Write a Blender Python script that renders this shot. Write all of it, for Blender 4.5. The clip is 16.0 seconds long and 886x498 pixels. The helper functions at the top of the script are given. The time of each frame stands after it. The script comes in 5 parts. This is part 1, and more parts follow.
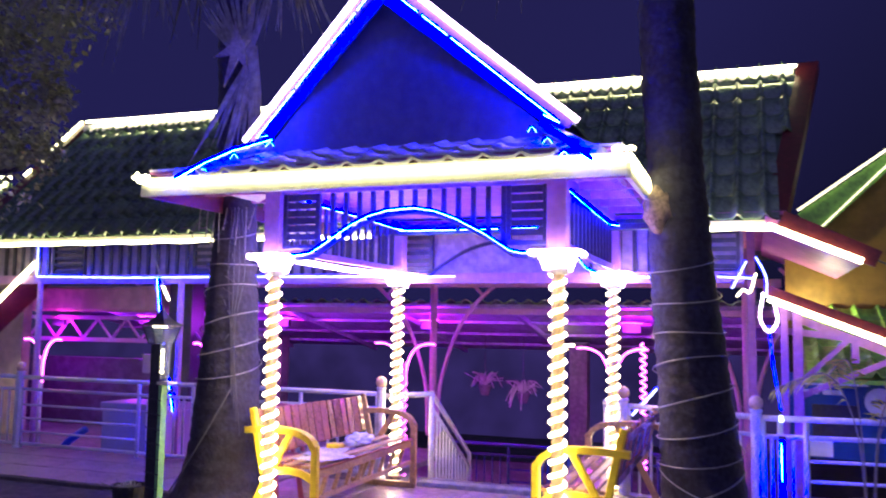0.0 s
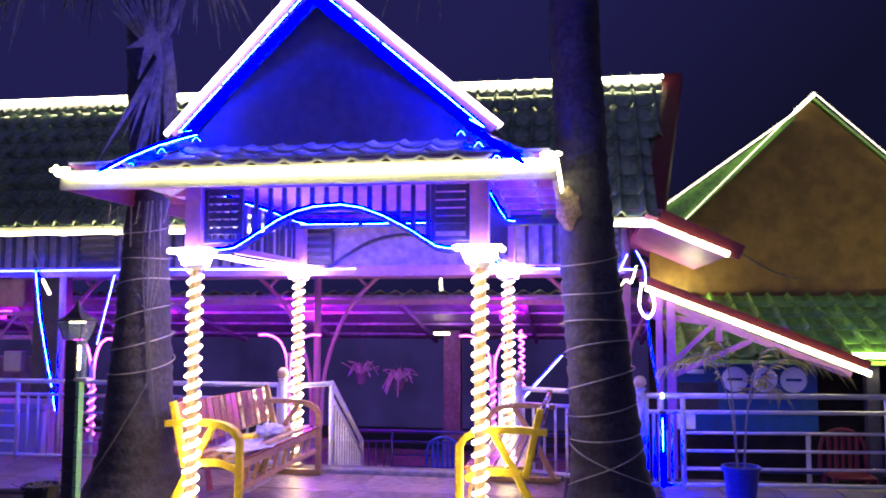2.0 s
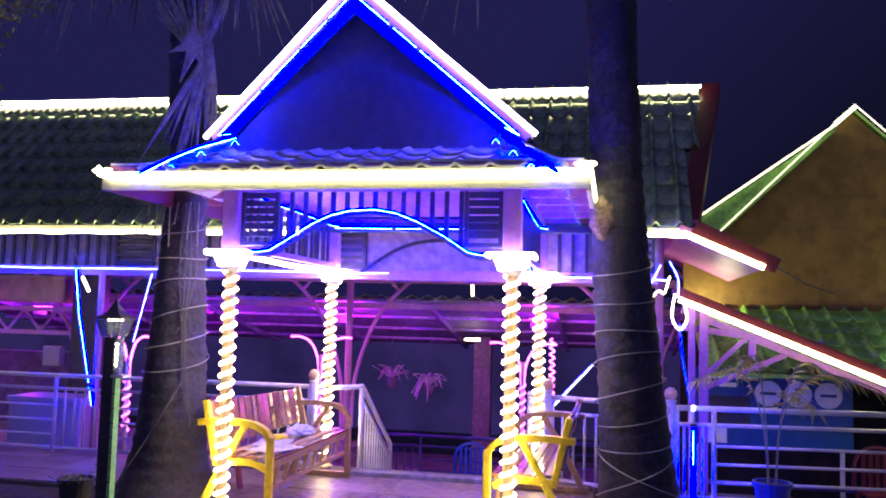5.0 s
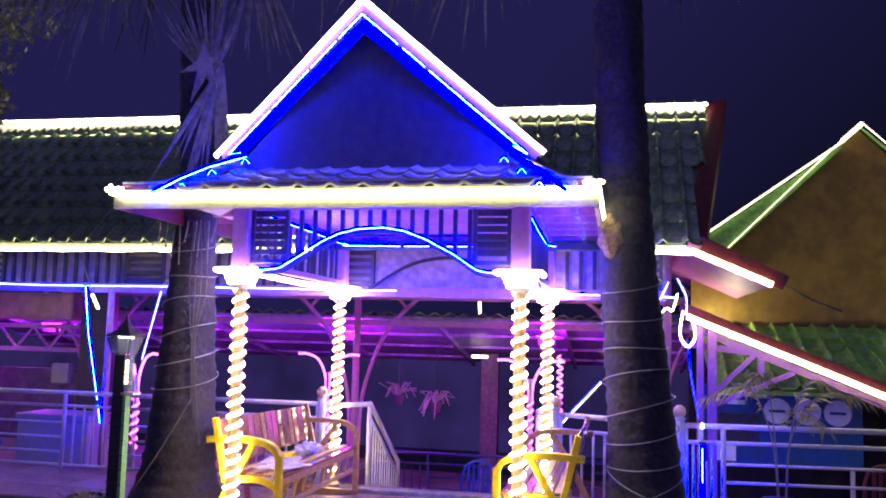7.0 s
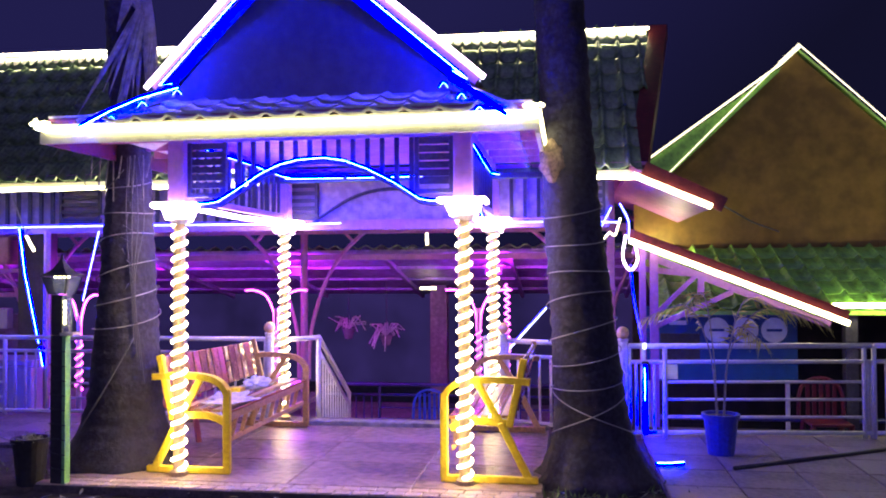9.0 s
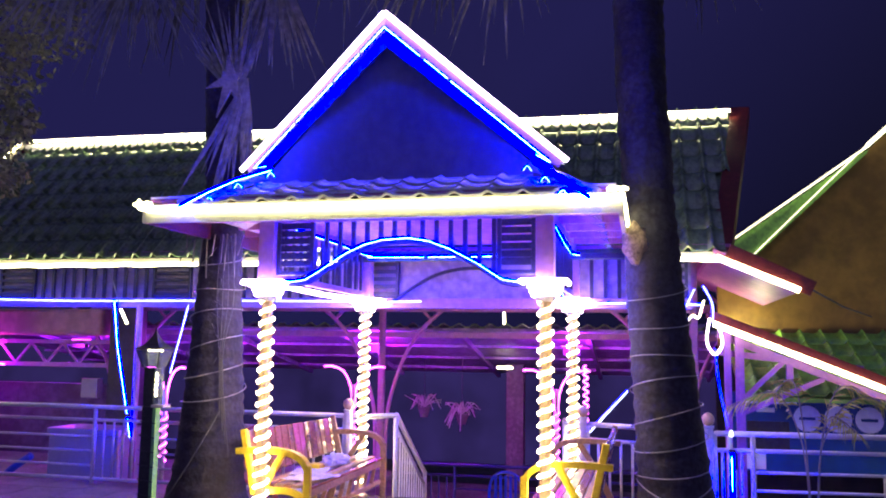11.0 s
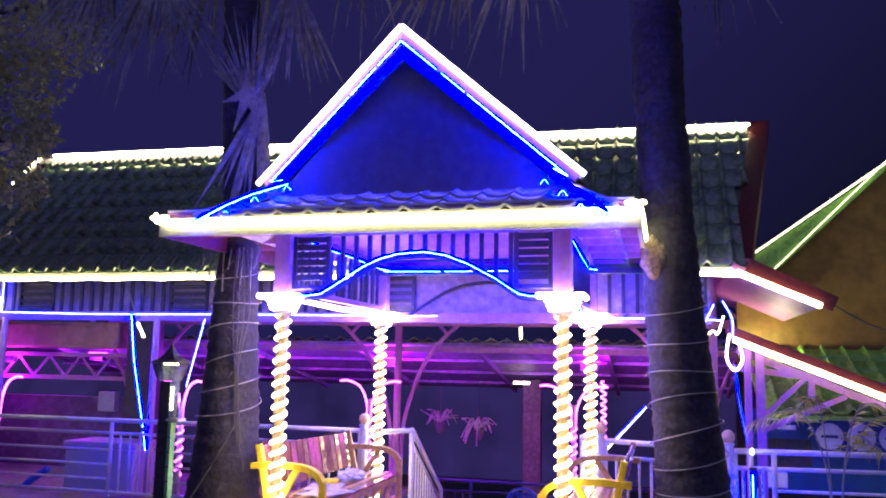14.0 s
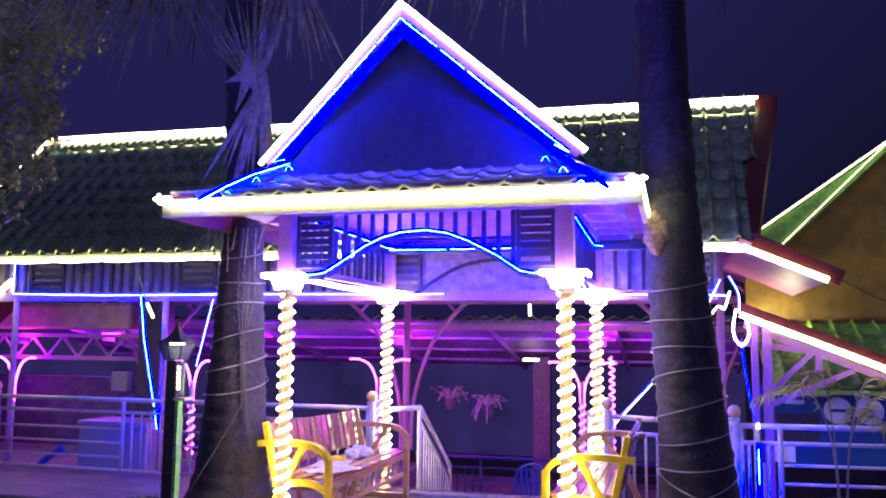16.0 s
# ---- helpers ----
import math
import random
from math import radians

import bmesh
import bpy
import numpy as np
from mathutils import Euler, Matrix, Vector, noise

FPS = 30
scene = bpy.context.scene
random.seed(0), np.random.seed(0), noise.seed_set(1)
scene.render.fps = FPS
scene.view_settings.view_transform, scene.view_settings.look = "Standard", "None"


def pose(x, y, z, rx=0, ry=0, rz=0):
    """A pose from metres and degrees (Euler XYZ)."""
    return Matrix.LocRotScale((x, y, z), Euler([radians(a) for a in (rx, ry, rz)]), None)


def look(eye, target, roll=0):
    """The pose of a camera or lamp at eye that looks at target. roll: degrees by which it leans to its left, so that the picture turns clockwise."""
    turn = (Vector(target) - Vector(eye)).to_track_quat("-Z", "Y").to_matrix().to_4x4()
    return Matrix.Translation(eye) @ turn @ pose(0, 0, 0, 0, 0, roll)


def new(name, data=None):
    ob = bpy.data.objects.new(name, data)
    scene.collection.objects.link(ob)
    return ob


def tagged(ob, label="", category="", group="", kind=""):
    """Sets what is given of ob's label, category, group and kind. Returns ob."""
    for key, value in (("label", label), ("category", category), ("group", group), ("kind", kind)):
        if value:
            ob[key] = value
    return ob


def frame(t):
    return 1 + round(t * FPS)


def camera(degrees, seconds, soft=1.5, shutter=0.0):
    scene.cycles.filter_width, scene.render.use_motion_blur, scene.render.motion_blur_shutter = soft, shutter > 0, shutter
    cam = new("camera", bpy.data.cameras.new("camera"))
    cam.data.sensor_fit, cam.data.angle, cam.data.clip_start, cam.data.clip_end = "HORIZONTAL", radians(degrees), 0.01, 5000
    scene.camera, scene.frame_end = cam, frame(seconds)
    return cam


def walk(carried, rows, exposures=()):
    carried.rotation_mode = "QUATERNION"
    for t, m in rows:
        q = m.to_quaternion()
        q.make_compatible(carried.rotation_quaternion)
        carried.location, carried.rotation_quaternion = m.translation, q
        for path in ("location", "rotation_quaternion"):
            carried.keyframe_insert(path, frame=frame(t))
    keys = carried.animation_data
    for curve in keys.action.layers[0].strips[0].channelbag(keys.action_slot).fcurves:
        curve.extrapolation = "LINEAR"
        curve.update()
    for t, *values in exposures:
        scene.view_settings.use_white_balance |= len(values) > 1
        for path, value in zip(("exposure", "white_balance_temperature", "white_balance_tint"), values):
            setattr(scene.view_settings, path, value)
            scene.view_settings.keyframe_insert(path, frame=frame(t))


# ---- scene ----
cam = camera(55.6, 16.0, soft=1.9, shutter=0.5)
PATH = [
    (0, (2.259, -5.437, 1.533), (1.572, -3.567, 1.708), 0.9),
    (0.5, (2.207, -5.626, 1.521), (1.644, -3.711, 1.653), 1.3),
    (1, (2.164, -5.759, 1.534), (1.746, -3.808, 1.672), 1.0),
    (1.5, (1.944, -5.876, 1.534), (1.656, -3.903, 1.693), 0.1),
    (2, (1.77, -5.899, 1.54), (1.448, -3.931, 1.693), 0.1),
    (2.5, (1.777, -5.886, 1.539), (1.398, -3.927, 1.68), 0.8),
    (3, (1.803, -5.897, 1.544), (1.39, -3.946, 1.693), 1.1),
    (3.5, (1.813, -5.891, 1.541), (1.39, -3.942, 1.696), 1.2),
    (4, (1.796, -5.909, 1.542), (1.392, -3.958, 1.708), 1.7),
    (6.5, (1.766, -5.948, 1.558), (1.374, -3.994, 1.717), 1.3),
    (7, (1.761, -5.963, 1.553), (1.349, -4.017, 1.756), 1.5),
    (7.5, (1.759, -5.936, 1.549), (1.369, -3.981, 1.715), 0.7),
    (8, (1.764, -5.944, 1.525), (1.423, -3.977, 1.646), 0.8),
    (8.5, (1.78, -5.951, 1.525), (1.476, -3.976, 1.61), 0.7),
    (9, (1.8, -5.919, 1.51), (1.506, -3.941, 1.56), -0.3),
    (9.5, (1.766, -5.955, 1.517), (1.442, -3.982, 1.569), -0.6),
    (10, (1.749, -5.993, 1.53), (1.324, -4.042, 1.641), -0.2),
    (12.5, (1.765, -5.976, 1.523), (1.273, -4.06, 1.815), 1.4),
    (13, (1.77, -5.971, 1.534), (1.245, -4.061, 1.811), 1.4),
    (13.5, (1.773, -5.957, 1.534), (1.242, -4.048, 1.803), 1.3),
    (14, (1.745, -5.952, 1.528), (1.243, -4.034, 1.794), 1.1),
    (14.5, (1.759, -5.963, 1.517), (1.289, -4.037, 1.782), 0.8),
    (15, (1.816, -5.925, 1.522), (1.346, -3.995, 1.758), 0.5),
    (15.5, (1.826, -5.95, 1.518), (1.311, -4.029, 1.731), 0.6),
    (16, (1.824, -5.932, 1.527), (1.29, -4.016, 1.741), 0.6),
]
walk(cam, [(t, look(eye, aim, roll)) for t, eye, aim, roll in PATH], exposures=[(0, 1.28, 5400, 15), (3, 1.20, 5400, 15), (9, 1.13, 5550, 15), (13, 1.25, 5400, 15), (16, 1.25, 5400, 15)])

# ---- world: a clear violet night sky, with added fill glow behind the camera ----
world = bpy.data.worlds.new("night_sky")
scene.world = world
world.use_nodes = True
wn = world.node_tree.nodes
wl = world.node_tree.links
wbg = wn["Background"]
wtc = wn.new("ShaderNodeTexCoord")
wsep = wn.new("ShaderNodeSeparateXYZ")
wramp = wn.new("ShaderNodeValToRGB")
wl.new(wtc.outputs["Generated"], wsep.inputs[0])
wmix = wn.new("ShaderNodeMath")
wmix.operation = "MULTIPLY_ADD"
wmix.inputs[1].default_value = -0.9
wl.new(wsep.outputs["X"], wmix.inputs[0])
wl.new(wsep.outputs["Z"], wmix.inputs[2])
wl.new(wmix.outputs[0], wramp.inputs[0])
wl.new(wramp.outputs[0], wbg.inputs[0])
wramp.color_ramp.elements[0].position = 0.0
wramp.color_ramp.elements[0].color = (0.0030, 0.0026, 0.0085, 1)
wramp.color_ramp.elements[1].position = 0.42
wramp.color_ramp.elements[1].color = (0.0074, 0.0058, 0.027, 1)
# unseen violet fill from behind the camera, added to lift front faces
wneg = wn.new("ShaderNodeMath")
wneg.operation, wneg.use_clamp = "MULTIPLY", True
wneg.inputs[1].default_value = -1.0
wl.new(wsep.outputs["Y"], wneg.inputs[0])
wadd = wn.new("ShaderNodeMix")
wadd.data_type, wadd.blend_type = "RGBA", "MIX"
wl.new(wneg.outputs[0], wadd.inputs[0])
wl.new(wramp.outputs[0], wadd.inputs[6])
wadd.inputs[7].default_value = (0.086, 0.071, 0.185, 1)
wl.new(wadd.outputs[2], wbg.inputs[0])
wbg.inputs[1].default_value = 1.0


# ---- materials ----
def mat(name, base, rough=0.5, metal=0.0, scale=8.0, vary=0.25, bump=0.0, bscale=None, coat=0.0, per_object=0.0, stain=None, groove=0.0):
    m = bpy.data.materials.new(name)
    m.use_nodes = True
    n, l = m.node_tree.nodes, m.node_tree.links
    b = n["Principled BSDF"]
    b.inputs["Roughness"].default_value = rough
    b.inputs["Metallic"].default_value = metal
    b.inputs["Coat Weight"].default_value = coat
    tc = n.new("ShaderNodeTexCoord")
    fine = n.new("ShaderNodeTexNoise")
    fine.inputs["Scale"].default_value = scale * 4
    fine.inputs["Detail"].default_value = 6
    broad = n.new("ShaderNodeTexNoise")
    broad.inputs["Scale"].default_value = scale * 0.4
    broad.inputs["Detail"].default_value = 3
    l.new(tc.outputs["Object"], fine.inputs["Vector"])
    l.new(tc.outputs["Object"], broad.inputs["Vector"])
    mix = n.new("ShaderNodeMath")
    mix.operation = "ADD"
    l.new(fine.outputs["Fac"], mix.inputs[0])
    l.new(broad.outputs["Fac"], mix.inputs[1])
    last = mix
    if per_object:
        info = n.new("ShaderNodeObjectInfo")
        mul = n.new("ShaderNodeMath")
        mul.operation = "MULTIPLY_ADD"
        mul.inputs[1].default_value = per_object
        l.new(info.outputs["Random"], mul.inputs[0])
        l.new(mix.outputs[0], mul.inputs[2])
        last = mul
    ramp = n.new("ShaderNodeValToRGB")
    lo = [c * (1 - vary) for c in base]
    hi = [min(1, c * (1 + vary)) for c in base]
    if stain:
        lo = stain
    ramp.color_ramp.elements[0].position = 0.7
    ramp.color_ramp.elements[1].position = 1.0
    half = n.new("ShaderNodeMath")
    half.operation = "MULTIPLY"
    half.inputs[1].default_value = 0.82
    l.new(last.outputs[0], half.inputs[0])
    ramp.color_ramp.elements[0].color = (*lo, 1)
    ramp.color_ramp.elements[1].color = (*hi, 1)
    l.new(half.outputs[0], ramp.inputs[0])
    l.new(ramp.outputs[0], b.inputs["Base Color"])
    if groove:
        wv = n.new("ShaderNodeTexWave")
        wv.wave_type, wv.bands_direction = "BANDS", "DIAGONAL"
        wv.inputs["Scale"].default_value = groove
        wv.inputs["Distortion"].default_value = 6.0
        wv.inputs["Detail"].default_value = 3.0
        l.new(tc.outputs["Object"], wv.inputs["Vector"])
        gb = n.new("ShaderNodeBump")
        gb.inputs["Strength"].default_value = 0.55
        gb.inputs["Distance"].default_value = 0.006
        l.new(wv.outputs["Fac"], gb.inputs["Height"])
        l.new(gb.outputs[0], b.inputs["Normal"])
    elif bump:
        bp = n.new("ShaderNodeBump")
        bp.inputs["Strength"].default_value = bump
        bp.inputs["Distance"].default_value = 0.01
        if bscale:
            bn = n.new("ShaderNodeTexNoise")
            bn.inputs["Scale"].default_value = bscale
            bn.inputs["Detail"].default_value = 5
            l.new(tc.outputs["Object"], bn.inputs["Vector"])
            l.new(bn.outputs["Fac"], bp.inputs["Height"])
        else:
            l.new(fine.outputs["Fac"], bp.inputs["Height"])
        l.new(bp.outputs[0], b.inputs["Normal"])
    return m


def glow(name, color, strength):
    m = bpy.data.materials.new(name)
    m.use_nodes = True
    b = m.node_tree.nodes["Principled BSDF"]
    b.inputs["Base Color"].default_value = (0.6, 0.6, 0.6, 1)
    b.inputs["Roughness"].default_value = 0.4
    b.inputs["Emission Color"].default_value = (*color, 1)
    b.inputs["Emission Strength"].default_value = strength
    return m


LED_WARM = glow("led_warm", (1.0, 0.84, 0.34), 6.0)
LED_RIDGE = glow("led_ridge", (1.0, 0.84, 0.34), 15.0)
LED_HOUSE = glow("led_house", (1.0, 0.80, 0.40), 1.25)
LED_POST = glow("led_post", (1.0, 0.71, 0.28), 15.5)
LED_CAP = glow("led_cap", (1.0, 0.66, 0.78), 11.0)
LED_WHITE = glow("led_white", (1.0, 0.66, 0.80), 6.5)
LED_BLUE = glow("led_blue", (0.0, 0.00012, 1.0), 88.0)
LED_FRIEZE = glow("led_blue_frieze", (0.0, 0.00012, 1.0), 13.0)
LED_SPOT = glow("led_blue_spot", (0.0, 0.0003, 1.0), 90.0)
LED_CORE = glow("led_blue_core", (0.85, 0.97, 1.0), 2.0)
LED_PINK = glow("led_pink", (1.0, 0.07, 0.70), 6.0)
LED_FLOOD = glow("led_flood", (1.0, 0.02, 0.75), 30.0)

TILE = mat("glazed_green_tile", (0.125, 0.195, 0.105), 0.10, scale=5, vary=0.35, bump=0.1, coat=0.6, per_object=0.25)
TILE_LIME = mat("lime_green_tile", (0.20, 0.44, 0.05), 0.3, scale=5, vary=0.3, bump=0.15, coat=0.3, per_object=0.3)
RED_TILE = mat("dark_red_verge", (0.11, 0.016, 0.018), 0.4, scale=5, vary=0.3, bump=0.1)
PAINT_W = mat("white_paint", (0.74, 0.72, 0.70), 0.45, scale=6, vary=0.08, bump=0.08, stain=(0.52, 0.49, 0.46))
# Pale soffit tinted pink-violet: the purple glow is put into its colour.
SOFFIT = mat("purple_lit_soffit", (0.46, 0.17, 0.38), 0.55, scale=4, vary=0.1, bump=0.05, stain=(0.34, 0.11, 0.27))
SHEET = mat("gallery_sheet", (0.40, 0.31, 0.60), 0.5, scale=2.5, vary=0.25, bump=0.1, stain=(0.27, 0.20, 0.42))
FASCIA = mat("cream_fascia", (0.70, 0.68, 0.52), 0.5, scale=5, vary=0.1, bump=0.05)
GABLE = mat("gable_panel", (0.15, 0.14, 0.13), 0.6, scale=3, vary=0.15, bump=0.08)
SLAT = mat("dark_frieze_slat", (0.045, 0.042, 0.06), 0.45, scale=9, vary=0.3, bump=0.1)
FRIEZE = mat("pale_frieze_board", (0.44, 0.36, 0.44), 0.6, scale=3, vary=0.15, bump=0.06, stain=(0.28, 0.22, 0.32))
# Beams and posts tinted mauve: purple light is put into the paint colour.
MAUVE = mat("purple_lit_paint", (0.50, 0.27, 0.52), 0.5, scale=5, vary=0.12, bump=0.06)
BARGE = mat("bargeboard_paint", (0.15, 0.07, 0.13), 0.5, scale=5, vary=0.12, bump=0.06)
POSTW = mat("tan_post", (0.42, 0.31, 0.19), 0.5, scale=6, vary=0.2, bump=0.1)
# Violet here is the purple light on truss and columns, put into colour.
TRUSS = mat("purple_lit_truss", (0.30, 0.12, 0.36), 0.5, scale=5, vary=0.15, bump=0.06)
# Board colour carries the blue that the rope light throws on it.
BLUE_B = mat("blue_lit_board", (0.05, 0.045, 0.27), 0.5, scale=5, vary=0.12, bump=0.06)
# Green tile in pale grey: the rope-light glow is put into its colour.
TILE_SK = mat("glow_lit_tile", (0.50, 0.49, 0.50), 0.13, scale=5, vary=0.3, bump=0.1, coat=0.6, per_object=0.25)
STEEL = mat("painted_steel", (0.62, 0.62, 0.66), 0.3, metal=0.15, scale=8, vary=0.12, bump=0.05)
# Dark blue here is the light on the rear railings, put into the colour.
STEEL_B = mat("blue_lit_steel", (0.035, 0.04, 0.20), 0.35, scale=8, vary=0.15, bump=0.05)
PALE_LEAF = mat("pale_basket_leaf", (0.62, 0.64, 0.60), 0.6, scale=6, vary=0.3)
BALL = mat("tan_ball_finial", (0.62, 0.44, 0.24), 0.4, scale=12, vary=0.15)
YELLOW = mat("yellow_bench_paint", (0.95, 0.76, 0.012), 0.35, scale=7, vary=0.1, bump=0.06, stain=(0.82, 0.63, 0.02))
WOOD = mat("varnished_wood", (0.30, 0.135, 0.07), 0.17, scale=10, vary=0.4, bump=0.12, coat=0.5, per_object=0.3)
WOOD_PALE = mat("worn_bench_wood", (0.42, 0.27, 0.10), 0.4, scale=10, vary=0.3, bump=0.15, per_object=0.2)
FLOOR_T = mat("stamped_floor", (0.27, 0.195, 0.15), 0.36, scale=3.0, vary=0.45, bump=0.25, per_object=0.12)
KERB = mat("cobble_edging", (0.46, 0.36, 0.25), 0.6, scale=9, vary=0.35, bump=0.5, per_object=0.35)
WEED = mat("small_weed", (0.10, 0.15, 0.05), 0.6, scale=6, vary=0.4)


def stamp(m):
    """Presses a small uneven brick stamp and soft dents into a floor material."""
    n, l = m.node_tree.nodes, m.node_tree.links
    tc = n.new("ShaderNodeTexCoord")
    warp = n.new("ShaderNodeTexNoise")
    warp.inputs["Scale"].default_value = 5.0
    wob = n.new("ShaderNodeMix")
    wob.data_type, wob.blend_type = "RGBA", "LINEAR_LIGHT"
    wob.inputs[0].default_value = 0.035
    l.new(tc.outputs["Object"], warp.inputs["Vector"])
    l.new(tc.outputs["Object"], wob.inputs[6])
    l.new(warp.outputs["Color"], wob.inputs[7])
    br = n.new("ShaderNodeTexBrick")
    br.inputs["Scale"].default_value = 4.4
    br.inputs["Mortar Size"].default_value = 0.022
    br.inputs["Mortar Smooth"].default_value = 1.0
    l.new(wob.outputs[2], br.inputs["Vector"])
    dent = n.new("ShaderNodeTexNoise")
    dent.inputs["Scale"].default_value = 9.0
    dent.inputs["Detail"].default_value = 4.0
    l.new(tc.outputs["Object"], dent.inputs["Vector"])
    b1, b2 = n.new("ShaderNodeBump"), n.new("ShaderNodeBump")
    b1.invert = True
    b1.inputs["Strength"].default_value, b1.inputs["Distance"].default_value = 0.45, 0.006
    b2.inputs["Strength"].default_value, b2.inputs["Distance"].default_value = 0.9, 0.016
    l.new(br.outputs["Fac"], b1.inputs["Height"])
    l.new(dent.outputs["Fac"], b2.inputs["Height"])
    l.new(b1.outputs[0], b2.inputs["Normal"])
    l.new(b2.outputs[0], n["Principled BSDF"].inputs["Normal"])


stamp(FLOOR_T)
PAVER = mat("pale_paver", (0.19, 0.15, 0.145), 0.6, scale=6, vary=0.3, bump=0.3, per_object=0.3)
GROUT = mat("grout", (0.11, 0.09, 0.085), 0.85, scale=10, vary=0.3, bump=0.3)
EARTH = mat("dark_earth", (0.050, 0.042, 0.036), 0.95, scale=3, vary=0.5, bump=0.8, bscale=25)
BARK = mat("palm_bark", (0.046, 0.043, 0.064), 0.85, scale=7, vary=0.2, bump=0.9, bscale=30, stain=(0.028, 0.025, 0.037))
FROND = mat("dry_palm_frond", (0.25, 0.25, 0.21), 0.7, scale=4, vary=0.4)
LEAF = mat("tree_leaf", (0.32, 0.34, 0.17), 0.5, scale=3, vary=0.5)
LEAF_Y = mat("areca_leaf", (0.66, 0.66, 0.10), 0.5, scale=5, vary=0.4)
STEM = mat("areca_stem", (0.30, 0.28, 0.20), 0.6, scale=8, vary=0.25)
WIRE = mat("clear_light_tube", (0.36, 0.35, 0.36), 0.2, scale=10, vary=0.1)
CABLE = mat("grey_cable", (0.08, 0.08, 0.10), 0.5, scale=10, vary=0.1)
BLACK_M = mat("black_metal", (0.028, 0.026, 0.030), 0.45, scale=8, vary=0.3, bump=0.1)
# Lamp post's lit side: the warm light on it is put into this green.
GREEN_P = mat("lit_side_green", (0.22, 0.52, 0.18), 0.5, scale=8, vary=0.15, bump=0.1)
GLASS_P = mat("frosted_lantern_glass", (0.34, 0.38, 0.50), 0.25, scale=8, vary=0.1)
GLASS_P.node_tree.nodes["Principled BSDF"].inputs["Transmission Weight"].default_value = 0.65
POT_DK = mat("black_plastic_pot", (0.022, 0.022, 0.024), 0.6, scale=8, vary=0.3, bump=0.1)
# The pot's blue is the spot's light, put into the plastic colour.
POT_BL = mat("blue_lit_plastic_pot", (0.05, 0.06, 0.30), 0.4, scale=8, vary=0.2)
OCHRE = mat("ochre_wall_paint", (0.235, 0.148, 0.024), 0.75, scale=1.5, vary=0.25, bump=0.1)
CREAM = mat("cream_wall_paint", (0.55, 0.42, 0.30), 0.75, scale=1.5, vary=0.2, bump=0.1)
BANNER = mat("blue_banner_vinyl", (0.015, 0.06, 0.20), 0.35, scale=2, vary=0.15)
PRINT_W = mat("white_print", (0.70, 0.74, 0.80), 0.4, scale=4, vary=0.08)
BLUE_PL = mat("blue_plastic", (0.03, 0.08, 0.55), 0.35, scale=6, vary=0.1)
RED_PL = mat("red_plastic", (0.10, 0.008, 0.022), 0.35, scale=6, vary=0.1)
FREEZER = mat("white_enamel", (0.30, 0.29, 0.34), 0.3, scale=4, vary=0.06)
BAG = mat("white_plastic_bag", (0.62, 0.64, 0.74), 0.3, scale=20, vary=0.15, bump=0.5, bscale=40)
PAPER = mat("newspaper", (0.55, 0.54, 0.52), 0.7, scale=15, vary=0.3)
CONC = mat("grey_concrete", (0.20, 0.19, 0.19), 0.8, scale=4, vary=0.3, bump=0.3)
# Near-black that stands for the unlit depth of the lower court.
UNLIT = mat("unlit_depth", (0.022, 0.022, 0.024), 0.95, scale=0.6, vary=0.5, bump=0.4)
# The bank glows by itself: the violet veil over the dark is emission.
HAZE = glow("haze_glow", (0.34, 0.19, 0.95), 0.034)
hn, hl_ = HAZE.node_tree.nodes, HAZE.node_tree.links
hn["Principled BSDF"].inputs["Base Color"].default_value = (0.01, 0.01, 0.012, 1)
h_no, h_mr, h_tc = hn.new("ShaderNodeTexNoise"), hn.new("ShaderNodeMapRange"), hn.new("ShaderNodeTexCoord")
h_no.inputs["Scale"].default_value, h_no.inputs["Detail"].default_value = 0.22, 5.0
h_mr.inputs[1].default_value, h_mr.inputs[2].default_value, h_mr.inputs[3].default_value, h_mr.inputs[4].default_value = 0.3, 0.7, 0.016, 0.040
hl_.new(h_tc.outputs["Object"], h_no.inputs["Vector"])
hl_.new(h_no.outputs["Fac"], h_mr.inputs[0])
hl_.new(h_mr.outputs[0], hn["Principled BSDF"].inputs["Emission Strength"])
CLAY = mat("grey_hanging_pot", (0.16, 0.15, 0.18), 0.7, scale=8, vary=0.3)

# ---- mesh helpers ----
V = Vector
offset = {}


def thing(name, at=(0, 0, 0), label="", category="", group="", kind=""):
    ob = new(name)
    ob.empty_display_size = 0.1
    ob.location = at
    offset[ob] = V(at)
    return tagged(ob, label, category, group, kind)


def finish(name, bm, material, smooth=False):
    me = bpy.data.meshes.new(name)
    bmesh.ops.recalc_face_normals(bm, faces=bm.faces)
    bm.to_mesh(me)
    bm.free()
    me.materials.append(material)
    if smooth:
        for p in me.polygons:
            p.use_smooth = True
    return me


def part(name, bm, material, parent, label="", smooth=False, kind=""):
    """One mesh object under a thing or a part; bm is in world metres."""
    off = offset[parent]
    bmesh.ops.translate(bm, verts=bm.verts, vec=-off)
    ob = new(name, finish(name, bm, material, smooth))
    ob.parent = parent
    offset[ob] = off
    return tagged(ob, label, kind=kind)


def solo(name, bm, material, label, category, group="", kind="", smooth=False, at=None):
    """A top-level thing of one mesh."""
    off = V(at) if at else V((0, 0, 0))
    bmesh.ops.translate(bm, verts=bm.verts, vec=-off)
    ob = new(name, finish(name, bm, material, smooth))
    ob.location = off
    offset[ob] = off
    return tagged(ob, label, category, group, kind)


